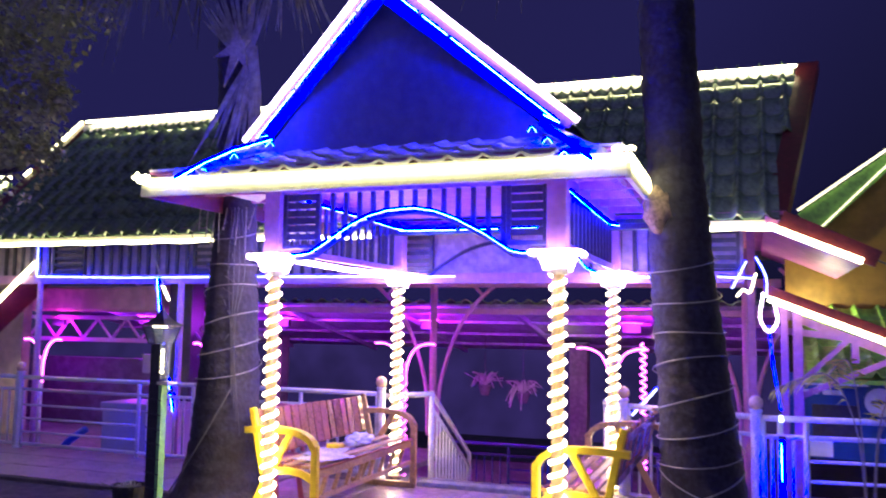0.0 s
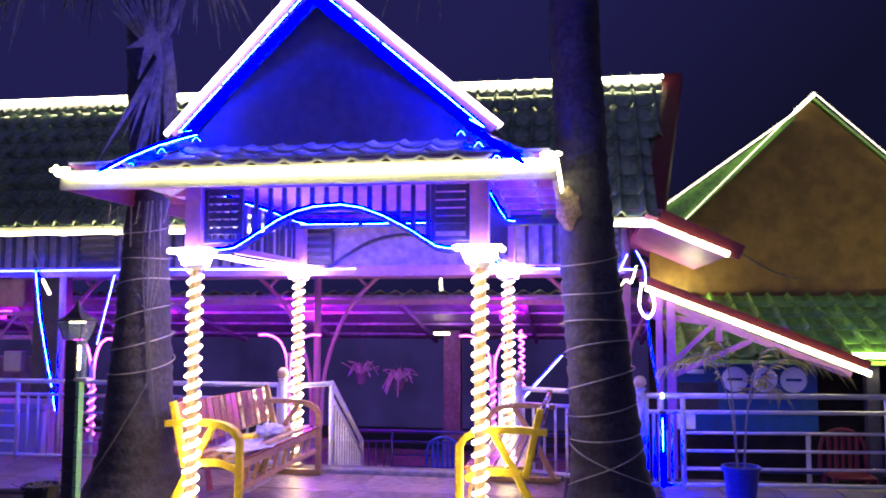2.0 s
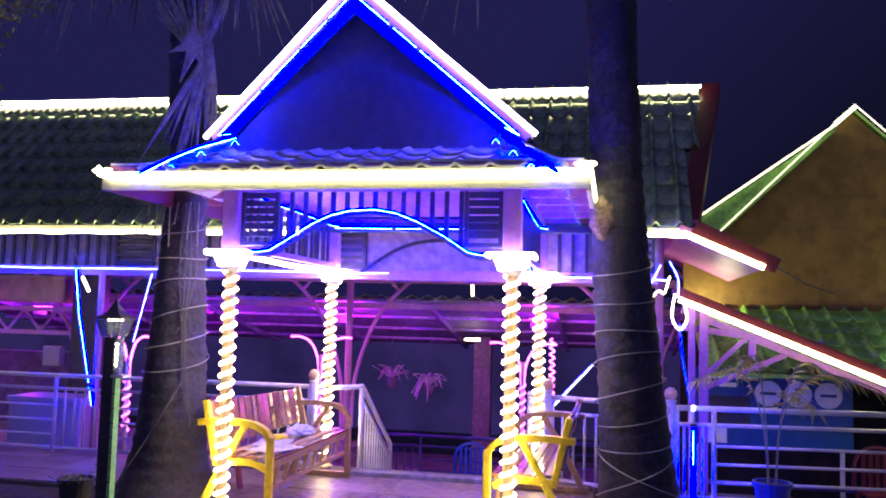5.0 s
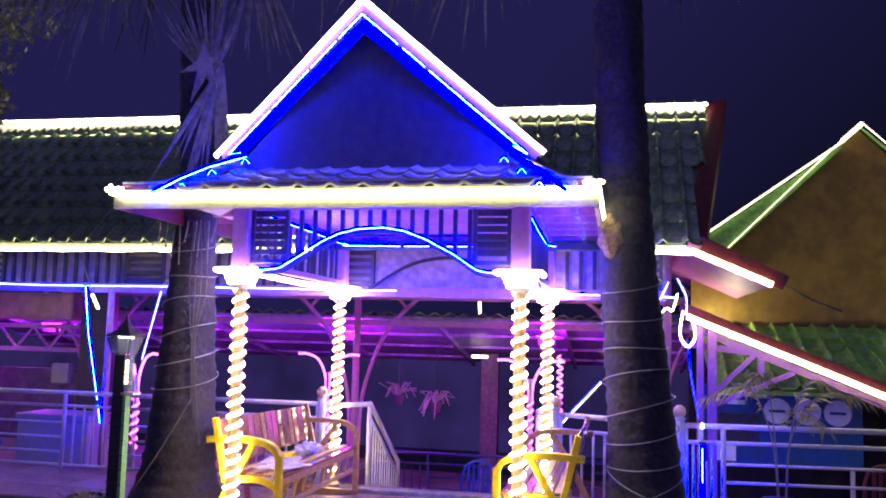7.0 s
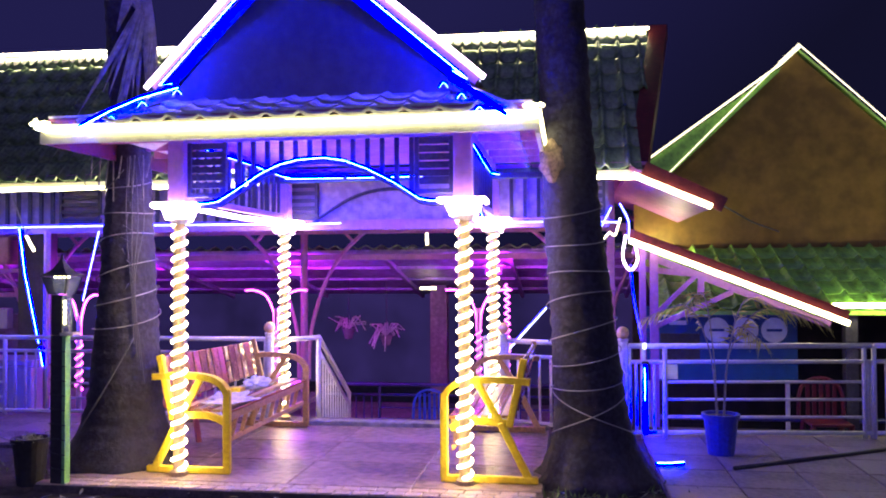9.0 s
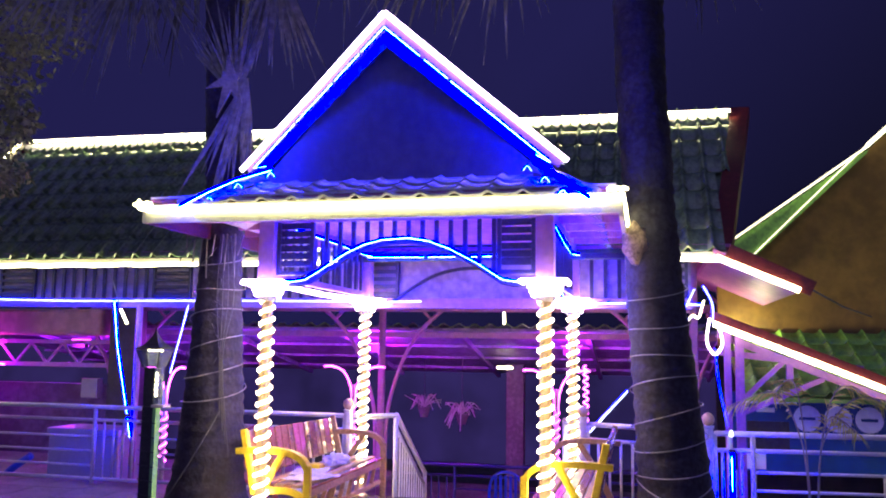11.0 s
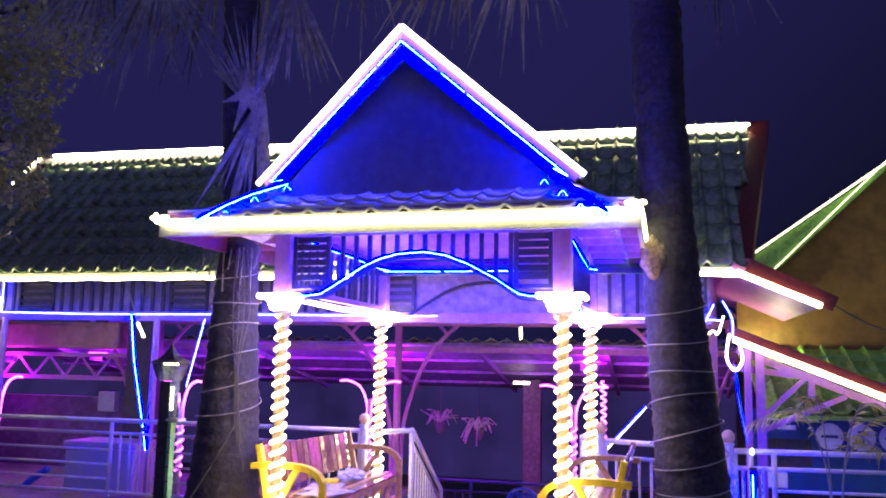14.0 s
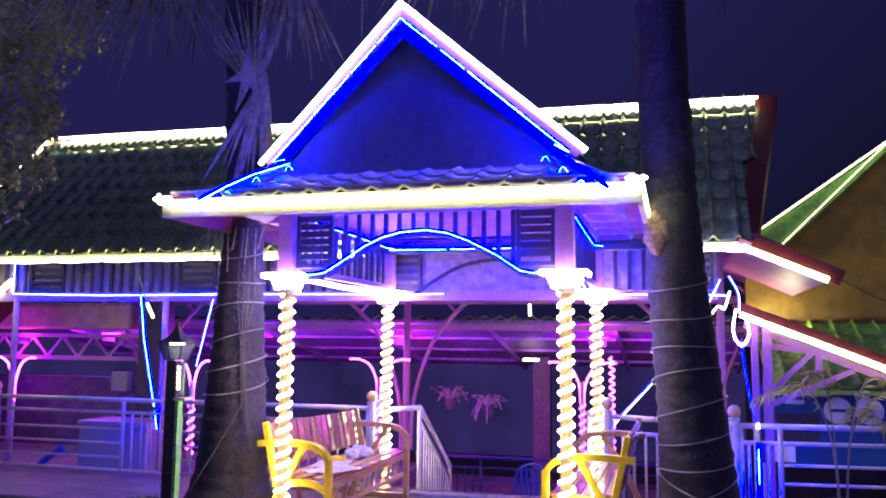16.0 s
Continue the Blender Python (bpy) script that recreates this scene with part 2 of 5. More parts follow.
def box(bm, lo, hi, bevel=0.0):
    lo, hi = V(lo), V(hi)
    r = bmesh.ops.create_cube(bm, size=1.0, matrix=Matrix.LocRotScale((lo + hi) / 2, None, hi - lo))
    if bevel:
        es = list({e for v in r["verts"] for e in v.link_edges})
        bmesh.ops.bevel(bm, geom=es, offset=bevel, segments=2, affect="EDGES", profile=0.5)
    return bm


def boxes(*spans, bevel=0.0):
    bm = bmesh.new()
    for lo, hi in spans:
        box(bm, lo, hi, bevel)
    return bm


def bar(bm, p, q, w, h, up=(0, 0, 1), bevel=0.0):
    """A beam from p to q, w wide and h high along up."""
    p, q = V(p), V(q)
    d = q - p
    z = d.normalized()
    u = V(up)
    x = u.cross(z)
    if x.length < 1e-4:
        x = V((1, 0, 0)).cross(z)
    x.normalize()
    y = z.cross(x)
    m = Matrix((x, y, z)).transposed().to_4x4()
    m.translation = (p + q) / 2
    r = bmesh.ops.create_cube(bm, size=1.0, matrix=m @ Matrix.Diagonal((w, h, d.length, 1)))
    if bevel:
        es = list({e for v in r["verts"] for e in v.link_edges})
        bmesh.ops.bevel(bm, geom=es, offset=bevel, segments=1, affect="EDGES")
    return bm


def bars(pairs, w, h, up=(0, 0, 1), bevel=0.0):
    bm = bmesh.new()
    for p, q in pairs:
        bar(bm, p, q, w, h, up, bevel)
    return bm


def tube(bm, pts, r, seg=6, radii=None):
    pts = [V(p) for p in pts]
    rings = []
    side = None
    for i, p in enumerate(pts):
        a, b = pts[max(i - 1, 0)], pts[min(i + 1, len(pts) - 1)]
        d = (b - a).normalized()
        if side is None:
            side = d.orthogonal().normalized()
        side = (side - d * side.dot(d)).normalized()
        up = d.cross(side)
        rr = radii[i] if radii else r
        rings.append([bm.verts.new(p + (side * math.cos(k * math.tau / seg) + up * math.sin(k * math.tau / seg)) * rr) for k in range(seg)])
    for r0, r1 in zip(rings, rings[1:]):
        for k in range(seg):
            bm.faces.new((r0[k], r0[(k + 1) % seg], r1[(k + 1) % seg], r1[k]))
    bm.faces.new(rings[0][::-1])
    bm.faces.new(rings[-1])
    return bm


def tubes(lines, r, seg=6):
    bm = bmesh.new()
    for pts in lines:
        tube(bm, pts, r, seg)
    return bm


def ropes(runs, r, material, parent, label):
    """Lengths of rope light, each a part of its own."""
    if material in (LED_BLUE, LED_FRIEZE):
        r *= 0.8
    for pts in runs:
        jacket = part("rope_light", tube(bmesh.new(), pts, r, 6), material, parent, label, smooth=True)
        if material in (LED_BLUE, LED_FRIEZE):
            core = [V(p) + V((0.4, -0.7, -0.5)) * r for p in pts]
            if jacket.parent.parent is None:
                part("lit_core", tube(bmesh.new(), core, r * 0.5, 5), LED_CORE, jacket, "bright pale blue core", smooth=True)
            else:
                part("lit_core", tube(bmesh.new(), core, r * 0.5, 5), LED_CORE, parent, "bright pale blue core", smooth=True)


def curve_pts(ctrl, n=8):
    """A smooth line through the control points."""
    c = [V(p) for p in ctrl]
    out = []
    for i in range(len(c) - 1):
        p0, p1, p2, p3 = c[max(i - 1, 0)], c[i], c[i + 1], c[min(i + 2, len(c) - 1)]
        for k in range(n):
            t = k / n
            out.append(0.5 * ((2 * p1) + (p2 - p0) * t + (2 * p0 - 5 * p1 + 4 * p2 - p3) * t * t + (3 * p1 - p0 - 3 * p2 + p3) * t ** 3))
    out.append(c[-1])
    return out


def helix(x, y, z0, z1, rad, pitch, per=12, phase=0.0, lean=None):
    n = int((z1 - z0) / pitch * per)
    out = []
    for i in range(n + 1):
        z = z0 + (z1 - z0) * i / n
        a = phase + i * math.tau / per
        r = rad(z) if callable(rad) else rad
        cx, cy = lean(z) if lean else (x, y)
        out.append((cx + r * math.cos(a), cy + r * math.sin(a), z))
    return out


def lathe(bm, x, y, profile, seg=16):
    rings = []
    for r, z in profile:
        rings.append([bm.verts.new((x + r * math.cos(k * math.tau / seg), y + r * math.sin(k * math.tau / seg), z)) for k in range(seg)])
    for a, b in zip(rings, rings[1:]):
        for k in range(seg):
            bm.faces.new((a[k], a[(k + 1) % seg], b[(k + 1) % seg], b[k]))
    bm.faces.new(rings[0][::-1])
    bm.faces.new(rings[-1])
    return bm


def prism(bm, poly, d):
    """A flat polygon made d thick."""
    a = [bm.verts.new(V(p)) for p in poly]
    b = [bm.verts.new(V(p) + V(d)) for p in poly]
    bm.faces.new(a)
    bm.faces.new(b[::-1])
    for i in range(len(a)):
        j = (i + 1) % len(a)
        bm.faces.new((a[i], b[i], b[j], a[j]))
    return bm


def tile_mesh(name, width, length, material, kind="wave", wave=0.027, lift0=0.034):
    """A shaped roof tile: x across, y up the slope, z off the roof. kind: wave, roll (raised middle) or pan (hollow between sharp rims)."""
    n = 8 if kind == "wave" else 14
    me_v, me_f = [], []
    for y, lift in ((0, lift0), (length * 1.08, 0.0)):
        for k in range(n + 1):
            u = k / n
            if kind == "roll":
                h = 0.056 * math.exp(-(((u - 0.5) / 0.11) ** 2))
            elif kind == "pan":
                d = min(u, 1 - u)
                h = wave * math.exp(-((d / 0.12) ** 2)) - wave * 0.55 * math.sin(math.pi * u)
            else:
                h = wave * math.cos(math.tau * u)
            me_v.append(((u - 0.5) * width * 1.02, y, h + lift + 0.012))
    for k in range(n + 1):
        x, y, z = me_v[k]
        me_v.append((x, y + 0.004, z - 0.022))
    for k in range(n):
        me_f.append((k, k + 1, n + 2 + k, n + 1 + k))
        me_f.append((2 * n + 2 + k, 2 * n + 3 + k, k + 1, k))
    me = bpy.data.meshes.new(name)
    me.from_pydata(me_v, [], me_f)
    me.materials.append(material)
    for i, p in enumerate(me.polygons):
        p.use_smooth = i % 2 == 0
    return me


TILE_W, TILE_L = 0.225, 0.34
TILE_ME = tile_mesh("roof_tile", TILE_W, TILE_L, TILE)
SKIRT_ME = tile_mesh("skirt_roof_tile", TILE_W, 0.27, TILE_SK, "pan", 0.021, 0.028)
ROLL_ME = tile_mesh("roll_roof_tile", TILE_W, TILE_L, TILE, "roll", lift0=0.010)
LIME_ME = tile_mesh("lime_roof_tile", TILE_W, TILE_L, TILE_LIME, "roll", lift0=0.012)


def lay_tiles(parent, corner, across, up, cols, rows, me, keep=None, pitch=TILE_L):
    """Tiles over the slope that starts at corner."""
    a, u = V(across).normalized(), V(up).normalized()
    nrm = a.cross(u)
    off = offset[parent]
    for r in range(rows):
        for c in range(cols):
            p = V(corner) + a * (c + 0.5) * TILE_W + u * r * pitch
            if keep and not keep(p + u * pitch * 0.5):
                continue
            ob = new("roof_tile", me)
            m = Matrix((a, u, nrm)).transposed().to_4x4()
            m.translation = p - off
            ob.parent = parent
            ob.matrix_local = m @ pose(0, 0, 0, random.uniform(-0.4, 0.4), 0, random.uniform(-0.4, 0.4))


# ---- ground: terrace in front, lower court behind the stairs ----
LOW = -0.9
bm = bmesh.new()
ys = [(-400, -0.10), (-0.75, -0.10), (-0.42, -0.08), (-0.30, -0.045), (2.62, -0.045), (2.66, LOW - 0.04), (9.5, LOW - 0.04), (12, LOW - 2.5), (70, LOW - 9), (600, LOW - 9)]
rows_v = []
for y, z in ys:
    rows_v.append([bm.verts.new((x, y, z)) for x in (-400, -8, -3, 0, 3, 8, 400)])
for a, b in zip(rows_v, rows_v[1:]):
    for k in range(6):
        bm.faces.new((a[k], a[k + 1], b[k + 1], b[k]))
solo("ground", bm, EARTH, "dark bare earth round the paved terrace at night", "ground", kind="structure")

# added far bank of trees; a faint violet glow of its own stands for haze
bm = bmesh.new()
prev = None
for i in range(121):
    x = -150 + i * 2.5
    h = 3.2 + 2.0 * noise.noise(V((x * 0.06, 0, 0))) + 0.9 * noise.noise(V((x * 0.4, 3, 0)))
    cur = [bm.verts.new((x, 78, -12)), bm.verts.new((x, 80, h * 0.6)), bm.verts.new((x, 83, h)), bm.verts.new((x, 90, -2))]
    if prev:
        for k in range(3):
            bm.faces.new((prev[k], cur[k], cur[k + 1], prev[k + 1]))
    prev = cur
solo("backdrop", bm, HAZE, "added distant tree bank glowing faintly as night haze", "backdrop", kind="structure")

# ---- gate pavilion ----
PX, PD = 1.07, 2.34
CAPZ = 2.0
pav = thing("gate_pavilion", (0, 1.0, 0), "open gate pavilion with tiled roof outlined in rope lights", "pavilion")
for sx, y in ((-1, 0.0), (1, 0.0), (-1, PD), (1, PD)):
    x = sx * PX
    post = part("post", lathe(bmesh.new(), x, y, [(0.065, 0.0), (0.065, 0.03), (0.042, 0.05), (0.042, 1.90)], 14), POSTW, pav, "round tan post wound with rope light", smooth=False)
    turns = helix(x, y, 0.05, 1.90, 0.049, 0.087, 12, random.uniform(0, 6))
    ropes([turns], 0.0128, LED_POST, post, "glowing warm rope light")
    cap = part("capital", lathe(bmesh.new(), x, y, [(0.06, 1.86), (0.085, 1.90), (0.10, 1.95), (0.13, 1.985), (0.13, 2.01)], 12), PAINT_W, pav, "flared white capital")
    wrap = [(x + (0.080 + 0.045 * k / 40) * math.cos(k * math.tau / 12), y + (0.080 + 0.045 * k / 40) * math.sin(k * math.tau / 12), 1.895 + 0.105 * k / 40) for k in range(41)]
    loop = [(x + dx, y + dy, 2.0) for dx, dy in ((-0.16, -0.11), (0.16, -0.11), (0.16, 0.11), (-0.16, 0.11), (-0.16, -0.11))]
    ropes([wrap, loop], 0.021, LED_CAP, cap, "bundle of glowing white rope light")
    part("upper_post", boxes(((x - 0.065, y - 0.065, 2.01), (x + 0.065, y + 0.065, 2.52)), bevel=0.008), MAUVE, pav)
# side rope lights along the post heads
ropes([[(-PX, 0.1, 2.0), (-PX - 0.01, 1.2, 1.985), (-PX, PD - 0.1, 2.0)]], 0.022, LED_CAP, pav, "glowing white rope light")
ropes([curve_pts([(PX + 0.1, 0.1, 2.0), (PX + 0.05, 0.8, 1.95), (PX, PD, 1.98), (PX + 0.35, PD + 0.1, 1.99)])], 0.012, LED_BLUE, pav, "glowing blue rope light")
# frieze beams
top_z = 2.47
for p, q in (((-PX, 0, top_z + 0.03), (PX, 0, top_z + 0.03)), ((-PX, PD, top_z + 0.03), (PX, PD, top_z + 0.03)), ((-PX, 0, top_z + 0.03), (-PX, PD, top_z + 0.03)), ((PX, 0, top_z + 0.03), (PX, PD, top_z + 0.03))):
    part("frieze_beam", bars([(p, q)], 0.08, 0.07), MAUVE, pav)


ARCH = ((-1.30, 1.985), (-0.83, 2.0), (-0.74, 2.012), (-0.62, 2.082), (-0.42, 2.208), (-0.28, 2.272), (-0.14, 2.306), (0.06, 2.318), (0.22, 2.292), (0.38, 2.232), (0.58, 2.128), (0.76, 2.010), (0.84, 1.994), (1.30, 1.985))


def arch_z(x):
    """Height of the front arch."""
    for (x0, z0), (x1, z1) in zip(ARCH, ARCH[1:]):
        if x0 <= x <= x1:
            return z0 + (z1 - z0) * (x - x0) / (x1 - x0)
    return 2.0


arch = [(x, -0.075, arch_z(x) + 0.01) for x in [-1.24 + i * 2.46 / 96 for i in range(97)]]
part("arch_rail", tubes([[(x, 0.0, z - 0.02) for x, y, z in arch]], 0.018, 8), SLAT, pav, "dark arched rail", smooth=True)
ropes([arch], 0.012, LED_BLUE, pav, "glowing blue rope light along the arch")
for i in range(13):
    x = -0.60 + i * 0.108
    part("slat", boxes(((x - 0.016, -0.012, arch_z(x) + 0.0), (x + 0.016, 0.012, top_z))), SLAT, pav)
for x0, x1 in ((-1.0, -0.70), (0.72, 1.0)):
    fr = part("louvre_panel", boxes(((x0, -0.02, 2.06), (x0 + 0.03, 0.02, top_z)), ((x1 - 0.03, -0.02, 2.06), (x1, 0.02, top_z)), ((x0 + 0.028, -0.02, 2.06), (x1 - 0.028, 0.02, 2.09))), SLAT, pav, "dark louvre panel")
    for k in range(6):
        z = 2.125 + k * 0.058
        part("louvre", boxes(((x0 + 0.032, -0.014, z), (x1 - 0.032, 0.014, z + 0.046))), SLAT, fr)
# side friezes
for x in (-PX, PX):
    for k in range(14):
        y = 0.16 + k * 0.155
        part("slat", boxes(((x - 0.012, y - 0.016, 2.06), (x + 0.012, y + 0.016, top_z))), SLAT, pav)
    part("frieze_rail", bars([((x, 0.07, 2.06), (x, PD - 0.07, 2.06))], 0.04, 0.05), MAUVE, pav)
# blue rope lights under the ceiling
ropes([[(-0.93, 0.17, 2.44), (-0.93, 1.2, 2.44), (-0.97, 2.0, 2.44), (-0.93, 2.09, 2.44)]], 0.014, LED_BLUE, pav, "glowing blue rope light inside the frieze")
ropes([[(-0.98, 2.11, 2.43), (-0.40, 2.15, 2.43)], [(-0.36, 2.15, 2.43), (0.02, 2.15, 2.43)], [(0.08, 2.15, 2.43), (0.40, 2.15, 2.43)]], 0.014, LED_BLUE, pav, "glowing blue rope light")
ropes([[(1.115, 0.09, 2.44), (1.085, 1.2, 2.44), (1.07, 2.10, 2.44)], [(1.08, 2.13, 2.44), (1.16, 2.20, 2.435), (1.47, 2.28, 2.435)]], 0.013, LED_BLUE, pav, "glowing blue rope light")
# ceiling
EXL, EXR, EY, EZ = -1.72, 1.62, -0.71, 2.38
part("ceiling_panel", boxes(((EXL + 0.03, EY + 0.03, 2.535), (EXR - 0.03, 2.05, 2.55))), SOFFIT, pav, "painted soffit, purple glow put into its colour")
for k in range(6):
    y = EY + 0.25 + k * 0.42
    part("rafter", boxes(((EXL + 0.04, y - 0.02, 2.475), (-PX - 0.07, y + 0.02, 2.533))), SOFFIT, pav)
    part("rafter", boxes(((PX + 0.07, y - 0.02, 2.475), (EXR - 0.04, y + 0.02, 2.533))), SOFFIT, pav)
# fascia with warm rope light
part("fascia", bars([((EXL, EY, EZ + 0.06), (EXR, EY, EZ + 0.06))], 0.03, 0.13), FASCIA, pav, "cream fascia board lit by rope light")
part("fascia", boxes(((EXL - 0.015, EY + 0.016, EZ), (EXL + 0.015, 2.05, EZ + 0.125))), RED_TILE, pav, "dark red side fascia")
part("fascia", boxes(((EXR - 0.015, EY + 0.016, EZ - 0.02), (EXR + 0.015, 1.55, EZ + 0.125))), FASCIA, pav, "cream side fascia")
ropes([[(EXL - 0.05, EY + 0.02, EZ + 0.115), (EXL + 0.07, EY - 0.03, EZ + 0.085), (-0.6, EY - 0.033, EZ + 0.08), (0.5, EY - 0.033, EZ + 0.08), (EXR + 0.02, EY - 0.03, EZ + 0.085)]], 0.021, LED_WARM, pav, "glowing warm rope light along the eave")
knot = [(EXL - 0.06 + 0.016 * k, EY - 0.03 + 0.03 * (k % 2), EZ + 0.125 - 0.004 * k + 0.02 * (k % 3)) for k in range(9)]
ropes([knot], 0.014, LED_WARM, pav, "bunched end of the warm rope light")
zig = [(EXR + 0.012 + 0.016 * (k % 2), EY + 0.02 + k * 0.05, EZ + 0.125 - 0.09 * (k % 2)) for k in range(44)]
ropes([zig], 0.012, LED_WARM, pav, "zigzag of glowing warm rope light on the side eave")
top = [(EXR - 0.08 + 0.02 * k, EY - 0.02 + 0.012 * (k % 2), EZ + 0.14 + 0.012 * (k % 2)) for k in range(7)]
ropes([top], 0.013, LED_WARM, pav, "bunched end of the warm rope light")
# skirt roof
HX, GX, TOPY, TOPZ = 1.47, 1.01, -0.15, 2.74
bm = bmesh.new()
prism(bm, [(-HX, EY, EZ + 0.125), (HX, EY, EZ + 0.125), (GX, TOPY, TOPZ), (-GX, TOPY, TOPZ)], (0, 0.01, -0.03))
for s in (-1, 1):
    prism(bm, [(s * HX, EY, EZ + 0.125), (s * GX, TOPY, TOPZ), (s * GX, 2.6, TOPZ), (s * HX, 2.3, EZ + 0.125)], (-s * 0.01, 0, -0.03))
box(bm, (EXL + 0.03, EY + 0.03, 2.554), (EXR - 0.03, 2.0, 2.57))
skirt = part("skirt_roof", bm, TILE_SK, pav, "glazed green tile skirt roof, rope glow put into its pale colour")
# hip caps with blue rope light
HIP_R = ((1.437, -0.785, 2.459), (1.311, -0.700, 2.565), (1.182, -0.550, 2.682), (1.028, -0.320, 2.803))
HIP_L = ((-1.409, -0.785, 2.467), (-1.230, -0.700, 2.591), (-1.076, -0.580, 2.697), (-0.929, -0.320, 2.820))
for s in (-1, 1):
    p, q = V((s * HX, EY + 0.02, EZ + 0.13)), V((s * GX, TOPY - 0.08, 2.80))
    cap = part("hip_cap", tubes([[p, q]], 0.036, 8), TILE_SK, pav, "rounded hip tiles", smooth=True)
    run = HIP_L if s < 0 else HIP_R
    ropes([[V(q_) for q_ in run]], 0.014, LED_BLUE, cap, "glowing blue rope light on the hip")
    for k in (0, 1, 2):
        w0 = V(run[k]).lerp(V(run[k + 1]), 0.6) + V((-s * 0.07, 0.0, -0.03))
        bit = curve_pts([w0, w0 + V((-s * 0.03, 0.0, 0.035)), w0 + V((-s * 0.06, 0.01, 0.005))], 5)
        ropes([bit], 0.007, LED_BLUE, cap, "short slack loop of blue rope light")
# gable: leaning bargeboards, recessed panel, soffits
AP, BY, AY = 3.845, -0.22, -0.58
for s in (-1, 1):
    b0, a0 = V((-1.18 if s < 0 else 1.22, BY, 2.855 if s < 0 else 2.835)), V((0.015, AY, AP))
    d = (a0 - b0).normalized()
    inn = d.cross(V((0, -1, 0))).normalized() * s
    if inn.z > 0:
        inn = -inn
    wide = 0.042 if s < 0 else 0.068
    bb = bmesh.new()
    prism(bb, [b0, a0, a0 + V((0, 0, -0.125)), b0 + inn * wide], (0, 0.03, 0))
    board = part("bargeboard", bb, BARGE, pav, "mauve bargeboard of the gable")
    ropes([[b0 + V((s * 0.03, -0.03, -0.015)), b0.lerp(a0, 0.5) + V((0, -0.03, 0)), a0 + V((0, -0.03, 0))]], 0.019, LED_WHITE, board, "glowing white rope light")
    low = b0 + inn * (wide - 0.003) + V((-s * 0.05, -0.035, 0.03))
    high = a0 + V((0, -0.035, -0.108))
    cuts = [0.0, 0.33, 0.345, 0.62, 0.635, 0.82, 0.835, 1.0] if s < 0 else [0.0, 0.60, 0.62, 0.76, 0.785, 1.0]
    runs = [[low.lerp(high, cuts[k]), low.lerp(high, cuts[k + 1])] for k in range(0, len(cuts), 2)]
    runs[0].insert(0, V((-1.0, -0.27, 2.862)) if s < 0 else V((1.03, -0.29, 2.868)))
    ropes(runs, 0.0125, LED_BLUE, board, "glowing blue rope light in lengths")
    # gable roof slope and its underside
    sl = bmesh.new()
    e0, e1 = V((s * 1.22, 4.0, 2.84)), V((0.015, 4.0, AP + 0.03))
    prism(sl, [b0 + V((0, 0.032, -0.035)), a0 + V((0, 0.032, -0.035)), e1 - V((0, 0, 0.06)), e0 - V((0, 0, 0.05))], (0, 0, 0.03))
    part("gable_roof", sl, TILE, pav, "green tiled gable roof slope")
    so = bmesh.new()
    prism(so, [b0 + inn * (wide - 0.010) + V((-s * 0.03, 0.032, 0)), a0 + V((0, 0.032, -0.118)), a0 + V((0, 0.032, -0.225)), b0 + inn * (wide + 0.01) + V((-s * 0.085, 0.032, 0))], (0, 0.02, 0))
    part("inner_board", so, BLUE_B, pav, "inner gable board, blue rope light put into its colour")
part("gable_panel", prism(bmesh.new(), [(-1.18, BY + 0.075, 2.66), (1.18, BY + 0.075, 2.66), (0.015, AY + 0.075, 3.70)], (0, 0.05, 0)), GABLE, pav, "plain dark gable panel")
# pale streak on the gable panel, built as a thin tube
streak = [(0.0, -0.445, 3.56), (-0.30, -0.355, 3.31), (-0.58, -0.255, 3.08)]
part("panel_seam", tubes([streak], 0.006, 5), PAINT_W, pav, "thin pale streak on the gable panel", smooth=True)
part("flashing", boxes(((-1.0, BY + 0.03, 2.70), (1.0, BY + 0.07, 2.745))), TILE_SK, pav, "pale flashing under the gable")

# ---- long hall behind the pavilion ----
HX0, HX1, HEY, HEZ, HRY, HRZ = -6.75, 2.60, 2.20, 2.42, 4.10, 4.245
hall = thing("long_hall", (-2, 4, 0), "long open hall with green tiled roof and purple-lit frieze", "hall")
up = V((0, HRY - HEY, HRZ - HEZ))
bm = bmesh.new()
prism(bm, [(HX0, HEY, HEZ + 0.02), (HX1 - 0.1, HEY, HEZ + 0.02), (HX1 + 0.26, HRY, HRZ), (HX0, HRY, HRZ)], (0, 0.02, -0.05))
prism(bm, [(HX0, 6.0, HEZ + 0.02), (HX1, 6.0, HEZ + 0.02), (HX1 + 0.26, HRY, HRZ), (HX0, HRY, HRZ)], (0, -0.02, -0.05))
hroof = part("roof", bm, TILE, hall, "glazed green tile roof")
part("ridge_cap", tubes([[(HX0 + 0.1, HRY, HRZ - 0.02), (HX1 + 0.16, HRY, HRZ - 0.02)]], 0.08, 10), TILE, hall, "rounded ridge capping", smooth=True)
ropes([[(HX0 + 0.12, HRY - 0.20, HRZ + 0.070), (-3, HRY - 0.20, HRZ + 0.050), (HX1 + 0.14, HRY - 0.20, HRZ + 0.030)]], 0.016, LED_RIDGE, hall, "glowing warm rope light along the ridge")
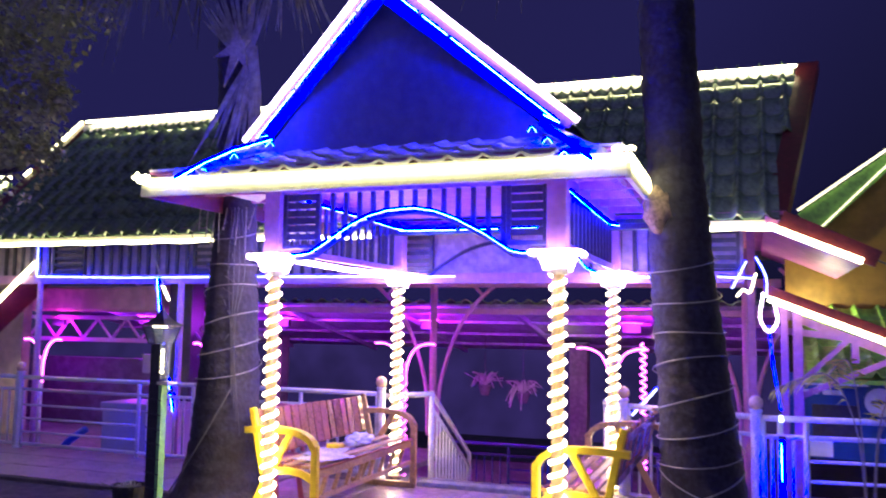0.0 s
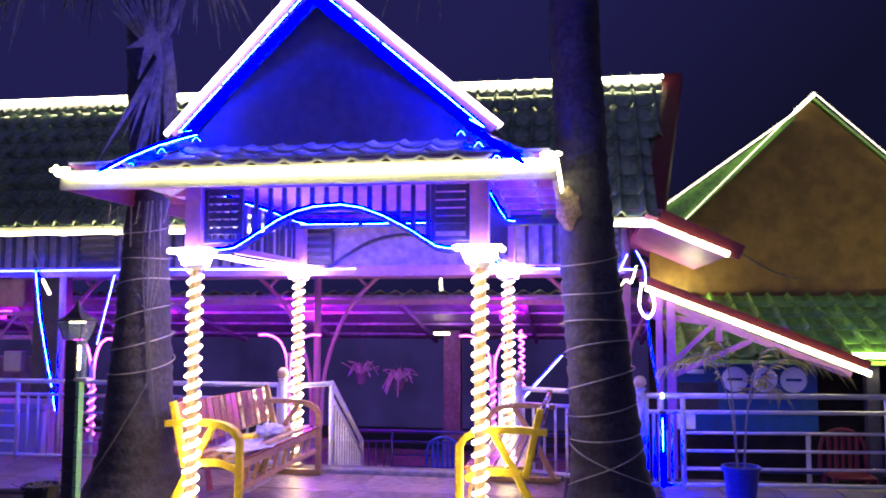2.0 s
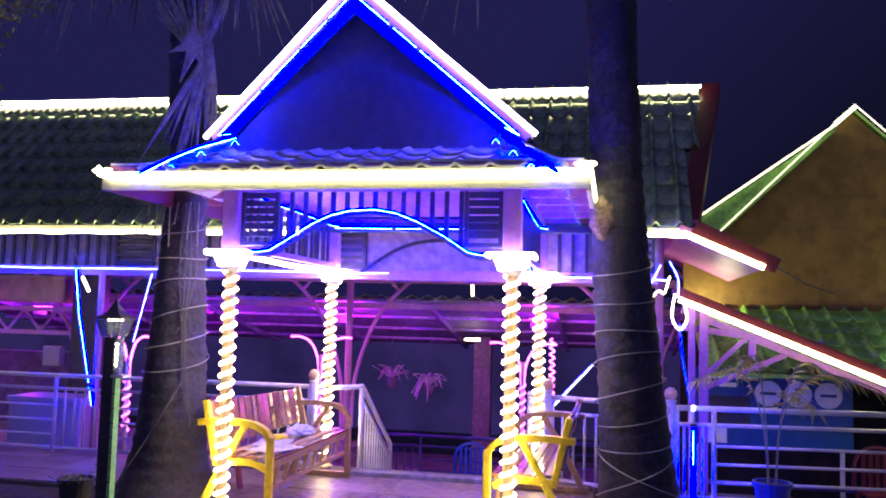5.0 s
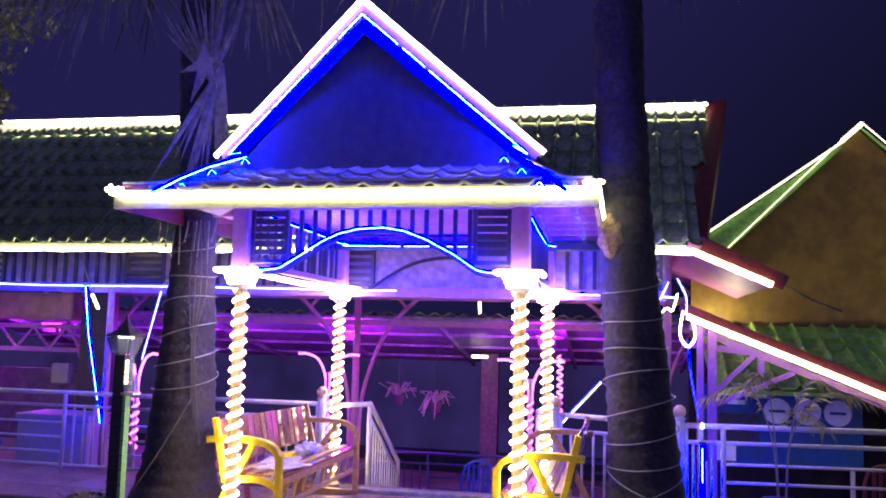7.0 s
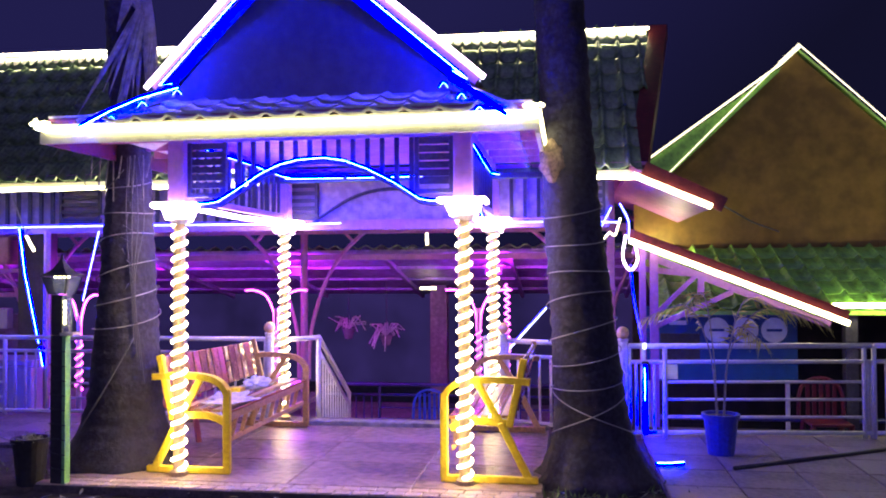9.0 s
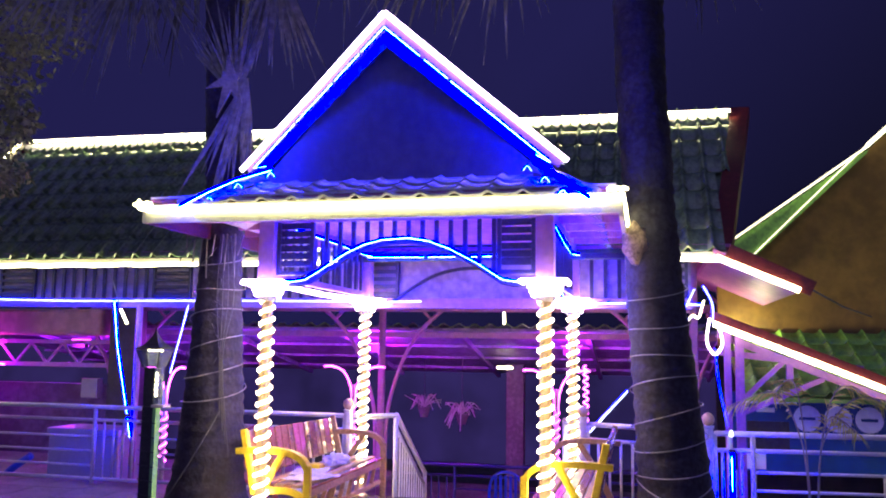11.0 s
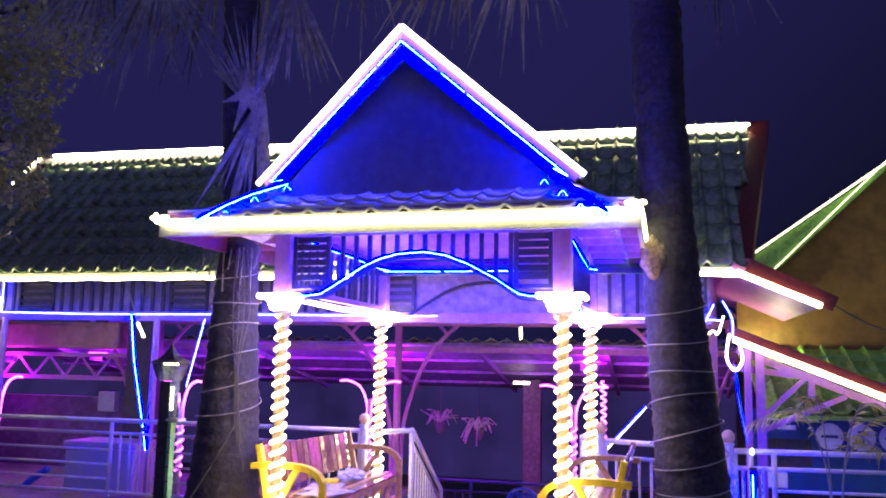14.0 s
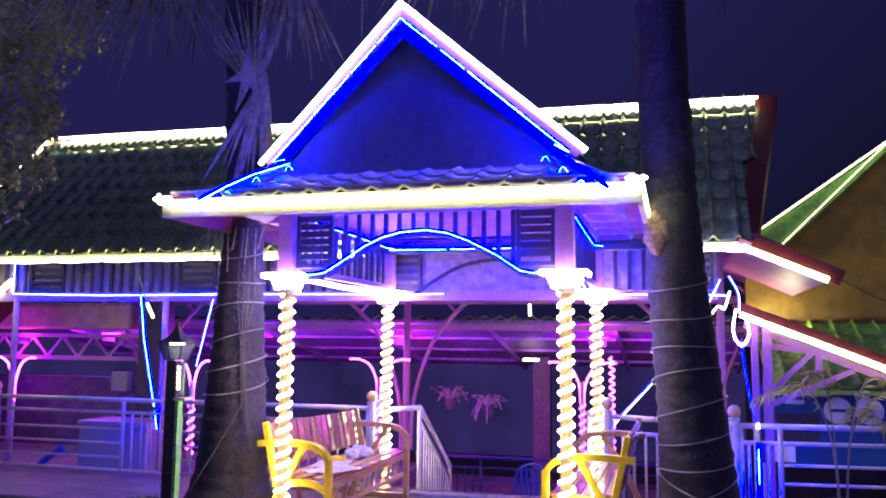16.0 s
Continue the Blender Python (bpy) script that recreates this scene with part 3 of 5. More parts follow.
for k in range(42):
    x = HX0 + 0.02 + (k + 0.5) * TILE_W
    if x < -2.6 or x > 0.1:
        flap = [(x - 0.108, HRY - 0.15, HRZ + 0.035), (x + 0.108, HRY - 0.15, HRZ + 0.035), (x + 0.104, HRY - 0.175, HRZ - 0.04), (x + 0.05, HRY - 0.185, HRZ - 0.075), (x - 0.05, HRY - 0.185, HRZ - 0.075), (x - 0.104, HRY - 0.175, HRZ - 0.04)]
        part("ridge_tile", prism(bmesh.new(), flap, (0, 0.012, 0.012)), TILE_SK, hall)
for x0, x1 in ((HX0, -1.28), (1.75, HX1)):
    part("fascia", boxes(((x0, HEY - 0.03, HEZ - 0.055), (x1, HEY, HEZ + 0.03))), FASCIA, hall, "cream eave fascia")
part("fascia", boxes(((-1.278, HEY - 0.02, HEZ - 0.02), (1.748, HEY, HEZ + 0.03))), SLAT, hall, "dark plain eave board")
ropes([[(x0 + i * (x1 - x0) / n, HEY - 0.05, HEZ - 0.048 + 0.006 * (i % 3)) for i in range(n + 1)] for x0, x1, n in ((HX0, -1.28, 26), (1.78, HX1 - 0.05, 4))], 0.021, LED_WARM, hall, "glowing warm rope light along the eave")
part("ceiling_panel", boxes(((HX0 + 0.05, HEY + 0.03, 2.50), (HX1 - 0.05, 5.9, 2.53))), SOFFIT, hall, "painted ceiling, purple glow put into its colour")
# red verge caps
for x0, x1, t0, t1 in ((2.38, 2.56, 2.77, 2.97), (HX0 - 0.14, HX0 + 0.02, HX0 - 0.19, HX0 - 0.03)):
    bm = bmesh.new()
    prism(bm, [(x0, HEY + 0.05, HEZ + 0.10), (x1, HEY + 0.05, HEZ + 0.10), (t1, HRY, HRZ + 0.12), (t0, HRY, HRZ + 0.12)], (0, -0.03, -0.14))
    part("verge_cap", bm, RED_TILE, hall, "dark red verge board")
ropes([[(HX0 - 0.14, HRY - 0.02, HRZ + 0.13), (HX0 - 0.17, HRY - 0.75, HRZ - 0.62)], [(HX0 - 0.17, HRY - 0.85, HRZ - 0.72), (HX0 - 0.18, HRY - 0.95, HRZ - 0.82)]], 0.020, LED_WARM, hall, "glowing warm rope light on the verge")
# frieze under the eave
FY = 2.50
part("frieze_board", boxes(((HX0 + 0.1, FY + 0.03, 2.03), (2.20, FY + 0.05, 2.49))), FRIEZE, hall, "pale board behind the slats")
part("frieze_beam", boxes(((HX0 + 0.1, FY - 0.03, 1.93), (2.20, FY + 0.05, 2.03))), MAUVE, hall, "lower frieze beam, purple light put into its mauve")
louv = (-5.45, -3.42, -1.0, 1.93)
x = HX0 + 0.3
while x < 2.2:
    if all(abs(x - c) > 0.30 for c in louv) and not -0.70 < x < 0.80:
        part("slat", boxes(((x - 0.018, FY - 0.012, 2.03), (x + 0.018, FY + 0.012, 2.45))), SLAT, hall)
    x += 0.135
for c in louv:
    fr = part("louvre_panel", boxes(((c - 0.24, FY - 0.02, 2.032), (c - 0.21, FY + 0.02, 2.45)), ((c + 0.21, FY - 0.02, 2.032), (c + 0.24, FY + 0.02, 2.45)), ((c - 0.212, FY - 0.018, 2.034), (c + 0.212, FY + 0.018, 2.052))), SLAT, hall, "dark louvre panel")
    for k in range(5):
        z = 2.06 + k * 0.078
        part("louvre", boxes(((c - 0.208, FY - 0.014, z), (c + 0.208, FY + 0.014, z + 0.04))), SLAT, fr)
# columns
part("column", boxes(((2.22, 3.30, -0.05), (2.30, 3.38, 2.49)), bevel=0.008), TRUSS, hall, "slim column, purple light put into its violet")
for x in (-5.86, -3.80):
    part("column", tubes([[(x, FY - 0.015, -0.05), (x, FY - 0.015, 1.955)]], 0.035, 10), MAUVE, hall, "slim round column", smooth=True)
# blue rope light along the frieze and its drops
ropes([[(-5.86, FY - 0.08, 2.38), (-5.86, FY - 0.08, 2.02), (-4.6, FY - 0.06, 2.0), (-3, FY - 0.06, 2.005)], [(-2.97, FY - 0.06, 2.005), (-1.3, FY - 0.06, 2.0)], [(-1.26, FY - 0.06, 1.99), (-0.5, FY - 0.06, 2.0)], [(1.1, FY - 0.06, 1.985), (1.75, FY - 0.06, 1.985)], [(1.98, FY - 0.06, 1.985), (2.28, FY - 0.06, 1.97)], [(2.1, FY - 0.07, 1.88), (2.22, FY - 0.07, 2.12)]], 0.013, LED_FRIEZE, hall, "glowing blue rope light along the frieze")
ropes([[(-4.09, FY - 0.08, 2.0), (-4.02, FY - 0.08, 1.5), (-3.85, FY - 0.08, 0.75)], [(-3.84, FY - 0.08, 0.7), (-3.80, FY - 0.08, 0.5)]], 0.016, LED_BLUE, hall, "hanging glowing blue rope light")
ropes([[(-3.17, FY - 0.06, 1.95), (-3.45, FY + 0.1, 1.2)]], 0.012, LED_FRIEZE, hall, "hanging blue rope light")
part("cable", tubes([[(-4.18, FY - 0.1, 2.39), (-4.02, FY - 0.1, 1.98), (-3.98, FY - 0.1, 1.90)]], 0.008), WIRE, hall, "hanging pale cable", smooth=True)
ropes([[(-3.99, FY - 0.1, 1.90), (-3.90, FY - 0.1, 1.74)]], 0.015, LED_WARM, hall, "hanging warm light bundle")
ropes([[(1.58, 2.6, 1.13), (1.2, 2.6, 0.71)]], 0.014, LED_FRIEZE, hall, "slanting blue rope light")
# curved braces of the rear column line
RY = 5.45
for cx in (-1.86, 2.2, -6.0):
    part("rear_column", tubes([[(cx, RY, LOW), (cx, RY, 2.5)]], 0.05, 10), MAUVE, hall, smooth=True)
    for s in (-1, 1):
        pts = curve_pts([(cx + s * 0.07, RY, 0.0), (cx + s * 0.12, RY, 0.75), (cx + s * 0.42, RY, 1.55), (cx + s * 0.95, RY, 2.1), (cx + s * 1.65, RY, 2.42)])
        br = part("curved_brace", tubes([pts], 0.028, 8), MAUVE, hall, smooth=True)
        part("strut", tubes([[(cx + s * 0.72, RY, 1.90), (cx + s * 0.38, RY, 2.25)]], 0.022), MAUVE, br)
part("rear_beam", boxes(((HX0 + 0.2, RY - 0.04, 2.02), (HX1, RY + 0.04, 2.12))), MAUVE, hall)
part("inner_arch", tubes([curve_pts([(-0.81, 2.46, 2.00), (-0.58, 2.46, 2.15), (-0.40, 2.46, 2.25), (-0.22, 2.46, 2.31), (0.02, 2.46, 2.34), (0.25, 2.46, 2.32)])], 0.018, 8), SLAT, hall, "dark arched rail", smooth=True)

# sloping wings of the right gable end
bm = bmesh.new()
prism(bm, [(2.38, 2.06, 2.42), (3.14, 2.06, 2.08), (3.14, 5.6, 2.08), (2.38, 5.6, 2.42)], (0, 0, 0.05))
part("side_eave", bm, SOFFIT, hall, "underside of the side eave, purple glow put into its colour")
part("side_fascia", bars([((2.50, 2.04, 2.44), (3.22, 2.04, 2.09))], 0.03, 0.14), RED_TILE, hall, "dark red sloping fascia")
ropes([[(2.40, 2.0, 2.38), (3.10, 2.0, 2.075)]], 0.028, LED_WARM, hall, "glowing warm rope light")
aw = thing("side_awning", (3.2, 2.6, 0), "tiled side awning on purple-lit truss", "awning")
bm = bmesh.new()
prism(bm, [(2.36, 2.55, 1.86), (4.42, 2.55, 1.04), (4.42, 2.95, 1.04), (2.36, 2.95, 1.86)], (0, 0, 0.04))
part("roof", bm, RED_TILE, aw, "dark red sheet roof")
part("fascia", bars([((2.38, 2.53, 1.86), (4.42, 2.53, 1.05))], 0.03, 0.11), RED_TILE, aw, "dark red fascia")
ropes([[(2.40, 2.50, 1.79), (3.3, 2.50, 1.435), (4.42, 2.50, 0.985)]], 0.028, LED_WARM, aw, "glowing warm rope light")
for p, q, w in (((2.44, 2.7, 1.70), (4.3, 2.7, 0.96), 0.07), ((2.44, 2.7, 1.52), (3.75, 2.7, 1.38), 0.06), ((2.6, 2.7, 1.0), (3.05, 2.7, 1.44), 0.045), ((3.1, 2.7, 1.44), (3.1, 2.7, 1.24), 0.06), ((2.62, 2.7, 0.92), (3.4, 2.7, 1.28), 0.05)):
    part("truss_bar", bars([(p, q)], w, w), TRUSS, aw)
part("column", boxes(((2.50, 2.60, LOW), (2.56, 2.66, 1.72))), TRUSS, aw)
part("column", boxes(((2.60, 2.60, LOW), (2.68, 2.66, 1.72))), TRUSS, aw)
ropes([curve_pts([(2.36, 2.46, 1.84), (2.33, 2.44, 1.62), (2.40, 2.44, 1.50), (2.47, 2.44, 1.60), (2.44, 2.44, 1.78)])], 0.011, LED_WHITE, aw, "loop of glowing white rope light")
ropes([curve_pts([(2.30, 2.4, 2.15), (2.38, 2.4, 1.98), (2.38, 2.4, 1.80)])], 0.012, LED_FRIEZE, aw, "blue rope light")
part("cable", tubes([curve_pts([(2.40, 2.42, 1.55), (2.43, 2.40, 1.2), (2.48, 2.2, 0.85)])], 0.007), LED_FRIEZE, aw, "blue rope light", smooth=True)
part("cable_bundle", tubes([curve_pts([(2.14, 2.3, 1.80), (2.2, 2.3, 1.86), (2.25, 2.3, 1.84), (2.3, 2.3, 2.0)])], 0.008), LED_WARM, aw, "glowing knot of warm rope light", smooth=True)

# left awning of the hall
al = thing("side_awning", (-6.6, 2.6, 0), "sloping awning edge lit by rope light", "awning")
bm = bmesh.new()
prism(bm, [(-5.9, 2.5, 2.2), (-8.4, 2.5, 0.25), (-8.4, 3.0, 0.25), (-5.9, 3.0, 2.2)], (0, 0, 0.05))
part("roof", bm, RED_TILE, al, "dark red sheet roof")
ropes([[(-5.92, 2.45, 2.18), (-8.3, 2.45, 0.25)]], 0.03, LED_WARM, al, "glowing warm rope light")

# left wing roof
lw = thing("left_wing", (-9.5, 4, 0), "lower wing with green tiled roof", "building")
bm = bmesh.new()
prism(bm, [(-12.5, 2.0, 1.95), (-8.25, 2.0, 1.95), (-7.75, 3.7, 3.45), (-12.5, 3.7, 3.45)], (0, 0.02, -0.05))
lwr = part("roof", bm, TILE, lw, "green tiled roof slope")
ropes([[(-12.5, 3.66, 3.52), (-7.75, 3.66, 3.52)]], 0.03, LED_WARM, lw, "glowing warm ridge rope light")
ropes([[(-7.75, 3.64, 3.50), (-8.25, 1.98, 2.0)]], 0.03, LED_WARM, lw, "glowing warm verge rope light")
part("wall", boxes(((-12.5, 3.9, LOW), (-7.6, 4.05, 3.3))), CREAM, lw)

# ---- building with the ochre gable ----
yb = thing("ochre_house", (4.6, 5.5, LOW), "ochre gabled house with green tiled roofs", "house")
YA = V((4.56, 4.70, 4.15))
bm = bmesh.new()
prism(bm, [(2.62, 4.74, 1.5), (7.4, 4.74, 1.5), (7.4, 4.74, 2.2), (6.15, 4.74, 2.60), (4.56, 4.74, 4.12), (2.97, 4.74, 2.60), (2.62, 4.74, 2.5)], (0, 0.15, 0))
part("lower_wall", boxes(((2.62, 5.2, LOW), (7.4, 5.3, 1.6))), UNLIT, yb, "lower wall in near-black for unlit depth")
part("wall", bm, OCHRE, yb, "ochre painted gable wall")
for s in (-1, 1):
    bm = bmesh.new()
    prism(bm, [YA, (4.56 + s * 1.63, 4.70, 2.58), (4.56 + s * 1.63, 6.6, 2.58), (4.56, 5.9, 4.15)], (0, 0, 0.04))
    part("roof", bm, TILE_LIME, yb, "green tiled roof slope")
    ropes([[YA + V((0, -0.08, 0.05)), V((4.56 + s * 1.63, 4.62, 2.58 if s < 0 else 2.62))]], 0.0085, LED_HOUSE, yb, "glowing warm rope light on the verge")
bm = bmesh.new()
prism(bm, [(4.36, 4.66, 3.93), (2.76, 4.66, 2.81), (2.95, 4.66, 2.57), (4.34, 4.66, 3.88)], (0, 0.04, 0))
part("verge_slope", bm, TILE_LIME, yb, "flared green verge of the gable")
ropes([[(4.56, 4.60, 4.17), (4.34, 4.60, 3.97)]], 0.03, LED_HOUSE, yb, "glowing warm rope light at the apex")
ropes([[(4.36, 4.62, 3.97), (2.76, 4.62, 2.84)]], 0.014, LED_HOUSE, yb, "glowing warm rope light on the verge")
bm = bmesh.new()
prism(bm, [(2.7, 4.73, 1.72), (7.5, 4.73, 1.72), (7.5, 3.15, 1.07), (2.7, 3.15, 1.07)], (0, 0, -0.04))
leanto = part("lean_to_roof", bm, TILE_LIME, yb, "lime green tiled lean-to roof")
ropes([[(4.44, 3.05, 1.13), (7.5, 3.05, 1.13)]], 0.026, LED_RIDGE, yb, "glowing warm eave rope light")
part("cable", tubes([[(3.2, 2.1, 2.1), (3.75, 3.4, 2.0), (4.4, 4.9, 1.95)]], 0.008), CABLE, yb)
wlamp = part("wall_lamp", boxes(((2.80, 4.64, 1.745), (2.90, 4.735, 1.80)), bevel=0.01), BLACK_M, yb, "small wall lamp tucked behind the eave")
part("bulb", tubes([[(2.85, 4.66, 1.805), (2.85, 4.66, 1.83)]], 0.015, 8), LED_HOUSE, wlamp, "warm glowing bulb", smooth=True)
wl_data = bpy.data.lights.new("wall_bulb", "POINT")
wl_data.energy, wl_data.color, wl_data.shadow_soft_size = 9.0, (1.0, 0.80, 0.36), 0.02
wl_ob = new("wall_bulb", wl_data)
wl_ob.parent = wlamp
wl_ob.location = V((2.87, 4.40, 1.76)) - offset[wlamp]
for x in (4.6, 6.2):
    part("column", boxes(((x, 3.2, LOW), (x + 0.12, 3.32, 1.02))), SLAT, yb)

# ---- rear gallery with pink lit ceiling ----
rg = thing("rear_gallery", (-2, 7, LOW), "low rear gallery with pink lit sheet ceiling", "gallery")
bm = bmesh.new()
prism(bm, [(-9, 5.75, 1.76), (3.6, 5.75, 1.76), (3.6, 9.2, 1.08), (-9, 9.2, 1.08)], (0, 0, 0.04))
part("roof", bm, SHEET, rg, "pale underside of the sheet roof")
part("edge_beam", boxes(((-9, 5.68, 1.66), (3.6, 5.745, 1.74))), MAUVE, rg, "white edge beam tinted mauve for purple light")
for k in range(7):
    x = -8 + k * 1.8
    part("rafter", bars([((x, 5.8, 1.70), (x, 9.1, 1.04))], 0.06, 0.07), SHEET, rg)
for y, z in ((6.6, 1.56), (7.5, 1.38), (8.4, 1.20)):
    part("purlin", boxes(((-9, y - 0.03, z - 0.03), (3.6, y + 0.03, z + 0.01))), SHEET, rg)
for x in (-0.35, -5.9, 3.4):
    part("column", boxes(((x - 0.14, 8.0, LOW), (x + 0.14, 8.25, 1.26))), CONC, rg)
for x, y in ((-2.15, 6.0), (0.75, 6.0), (-4.6, 6.0), (-7.2, 6.0)):
    fl = part("flood_light", boxes(((x - 0.12, y, 1.44), (x + 0.12, y + 0.10, 1.56))), BLACK_M, rg, "pink flood light")
    part("lens", boxes(((x - 0.11, y + 0.11, 1.45), (x + 0.11, y + 0.115, 1.55))), LED_FLOOD, fl, "glowing pink lens")
    lamp = bpy.data.lights.new("flood_lamp", "POINT")
    lamp.energy, lamp.color, lamp.shadow_soft_size = 24.0, (0.64, 0.03, 1.0), 0.12
    lo = new("flood_lamp", lamp)
    lo.parent = fl
    lo.location = V((x, y - 0.16, 1.50)) - offset[fl]
    part("lens", boxes(((x - 0.14, y + 0.02, 1.565), (x + 0.14, y + 0.10, 1.57))), LED_FLOOD, fl, "glowing pink lens")
part("tube_light", tubes([[(-0.36, 6.9, 2.10), (-0.35, 6.9, 1.85)]], 0.02), LED_WARM, rg, "short glowing tube light", smooth=True)
part("tube_light", boxes(((-0.55, 7.4, 1.20), (-0.30, 7.43, 1.24))), LED_WARM, rg, "small glowing lamp")
part("gallery_floor", boxes(((-9, 5.8, LOW - 0.03), (3.6, 9.2, LOW))), CONC, rg)
# ---- left room behind the hall ----
lr = thing("left_room", (-7, 5, LOW), "cream room with truss beam tinted as purple-lit", "room")
# The cream room's wall goes dark violet: the purple wash is in its colour.
part("wall", boxes(((-9.5, 5.3, LOW), (-5.9, 5.42, 0.9))), mat("violet_wash_wall", (0.15, 0.11, 0.18), 0.8, scale=2, vary=0.3, bump=0.1), lr, "wall in dark violet, purple wash put into its colour")
part("canopy", boxes(((-9.5, 4.95, 1.62), (-6.05, 5.3, 2.02)), bevel=0.05), CREAM, lr, "cream canopy box")
part("truss_chord", boxes(((-9.5, 5.0, 1.50), (-5.6, 5.06, 1.56))), MAUVE, lr)
part("truss_chord", boxes(((-9.5, 5.0, 1.16), (-5.6, 5.06, 1.22))), MAUVE, lr)
for k in range(7):
    x = -9.2 + k * 0.55
    part("truss_web", bars([((x, 5.03, 1.21), (x + 0.27, 5.03, 1.51))], 0.03, 0.03), MAUVE, lr)
    part("truss_web", bars([((x + 0.27, 5.03, 1.51), (x + 0.55, 5.03, 1.21))], 0.03, 0.03), MAUVE, lr)
part("pillar", boxes(((-5.85, 4.9, LOW), (-5.45, 5.2, 2.4))), SLAT, lr, "dark square pillar")
fl = part("flood_light", boxes(((-8.02, 4.86, 1.40), (-7.78, 4.93, 1.50))), BLACK_M, lr, "pink flood light on the truss")
part("lens", boxes(((-8.01, 4.932, 1.41), (-7.79, 4.94, 1.49))), LED_FLOOD, fl, "glowing pink lens")
lamp = bpy.data.lights.new("flood_lamp", "POINT")
lamp.energy, lamp.color, lamp.shadow_soft_size = 9.0, (0.60, 0.02, 1.0), 0.06
lo = new("flood_lamp", lamp)
lo.parent = fl
lo.location = V((-7.9, 4.80, 1.36)) - offset[fl]
part("meter_box", boxes(((-6.25, 4.85, 0.72), (-5.98, 4.98, 1.0)), bevel=0.01), FREEZER, lr, "small grey meter box")

# ---- terrace paving ----
bm = boxes(((-2.0, -0.36, -0.12), (1.62, 2.58, -0.012)))
floor_ob = solo("floor", bm, GROUT, "terrace base under stamped violet-brown slabs", "floor", kind="structure")
bm = boxes(((2.45, -0.36, -0.12), (9, 2.16, -0.014)), ((-9, 0.9, -0.12), (-2.002, 2.58, -0.014)))
pave_ob = solo("pavement", bm, GROUT, "terrace base under pale pavers", "pavement", kind="structure")
bm = boxes(((-9, 2.66, -0.2), (-1.5, 5.2, -0.14)))
solo("hall_floor", bm, CONC, "grey concrete hall floor", "floor", kind="structure")
bm = boxes(((-1.5, 4.2, LOW - 0.03), (2.6, 5.7, LOW)))
solo("lower_deck", bm, CONC, "lower concrete landing", "floor", kind="structure")
# low kerb along the back of the terrace
solo("kerb", boxes(((-0.72, 2.05, -0.012), (1.60, 2.20, 0.045)), bevel=0.012), CONC, "low pale concrete kerb at the back of the terrace", "kerb", kind="structure")
# stairs down
st = thing("stairs", (0, 3, LOW), "concrete stairs down to the lower landing", "stairs")
for k in range(5):
    part("step", boxes(((-0.9, 2.585 + k * 0.28, LOW), (1.0, 2.585 + (k + 1) * 0.28, -0.15 * (k + 1) - 0.02)), bevel=0.008), CONC, st)


# ---- railings ----
def ball_post(x, y, z0=0.0):
    t = thing("railing_post", (x, y, z0), "white steel railing post with round tan finial", "post", "railing posts")
    part("shaft", lathe(bmesh.new(), x, y, [(0.055, z0), (0.055, z0 + 0.02), (0.042, z0 + 0.03), (0.042, z0 + 0.86), (0.05, z0 + 0.87), (0.05, z0 + 0.885)], 12), STEEL, t, smooth=False)
    part("finial", lathe(bmesh.new(), x, y, [(0.02, z0 + 0.885), (0.045, z0 + 0.90), (0.056, z0 + 0.93), (0.05, z0 + 0.965), (0.025, z0 + 0.99), (0.005, z0 + 0.995)], 12), BALL, t, "round tan finial", smooth=True)
    return t


for x, y in ((-1.2, 2.27), (1.17, 2.27), (2.28, 1.79), (-5.86, 2.27)):
    ball_post(x, y)


def railing(p, q, pattern, label, z_top=0.82, paint=STEEL):
    """A tube railing from p to q. pattern: (length share, 'h' or 'v') bays."""
    p, q = V(p), V(q)
    t = thing("railing", p, label, "railing", "terrace railings")
    z = V((0, 0, 1))
    part("top_rail", tubes([[p + z * z_top, q + z * z_top]], 0.024, 8), paint, t, smooth=True)
    part("second_rail", tubes([[p + z * (z_top - 0.14), q + z * (z_top - 0.14)]], 0.018, 8), paint, t, smooth=True)
    part("bottom_rail", tubes([[p + z * 0.05, q + z * 0.05]], 0.020, 8), paint, t, smooth=True)
    L = (q - p).length
    at = 0.0
    for share, kind in pattern:
        a, b = p.lerp(q, at), p.lerp(q, at + share)
        part("upright", tubes([[a, a + z * z_top]], 0.022, 8), paint, t, smooth=True)
        part("upright", tubes([[b, b + z * (z_top - 0.14)]], 0.018, 8), paint, t, smooth=True)
        if kind == "h":
            for k in range(3):
                zz = z * (0.19 + k * 0.155)
                part("bar", tubes([[a + zz, b + zz]], 0.014, 6), paint, t, smooth=True)
        else:
            n = max(2, int(share * L / 0.105))
            for k in range(1, n):
                c = a.lerp(b, k / n)
                part("baluster", tubes([[c + z * 0.06, c + z * (z_top - 0.14)]], 0.013, 6), paint, t, smooth=True)
        at += share
    return t


railing((-1.24, 2.27, 0), (-3.4, 2.27, 0), [(0.4, "v"), (0.6, "h")], "white steel tube railing beside the stairs")
railing((-3.42, 2.27, 0), (-5.81, 2.27, 0), [(0.3, "v"), (0.7, "h")], "white steel tube railing with horizontal bars")
railing((-5.91, 2.27, 0), (-8.2, 2.27, 0), [(0.5, "v"), (0.5, "h")], "white steel tube railing with upright bars")
railing((1.21, 2.27, 0), (2.26, 1.84, 0), [(1.0, "v")], "white steel tube railing behind the palm")
railing((2.33, 1.79, 0), (4.45, 2.02, 0), [(0.06, "v"), (0.09, "v"), (0.82, "h"), (0.03, "v")], "white steel tube railing lit blue by a spot")
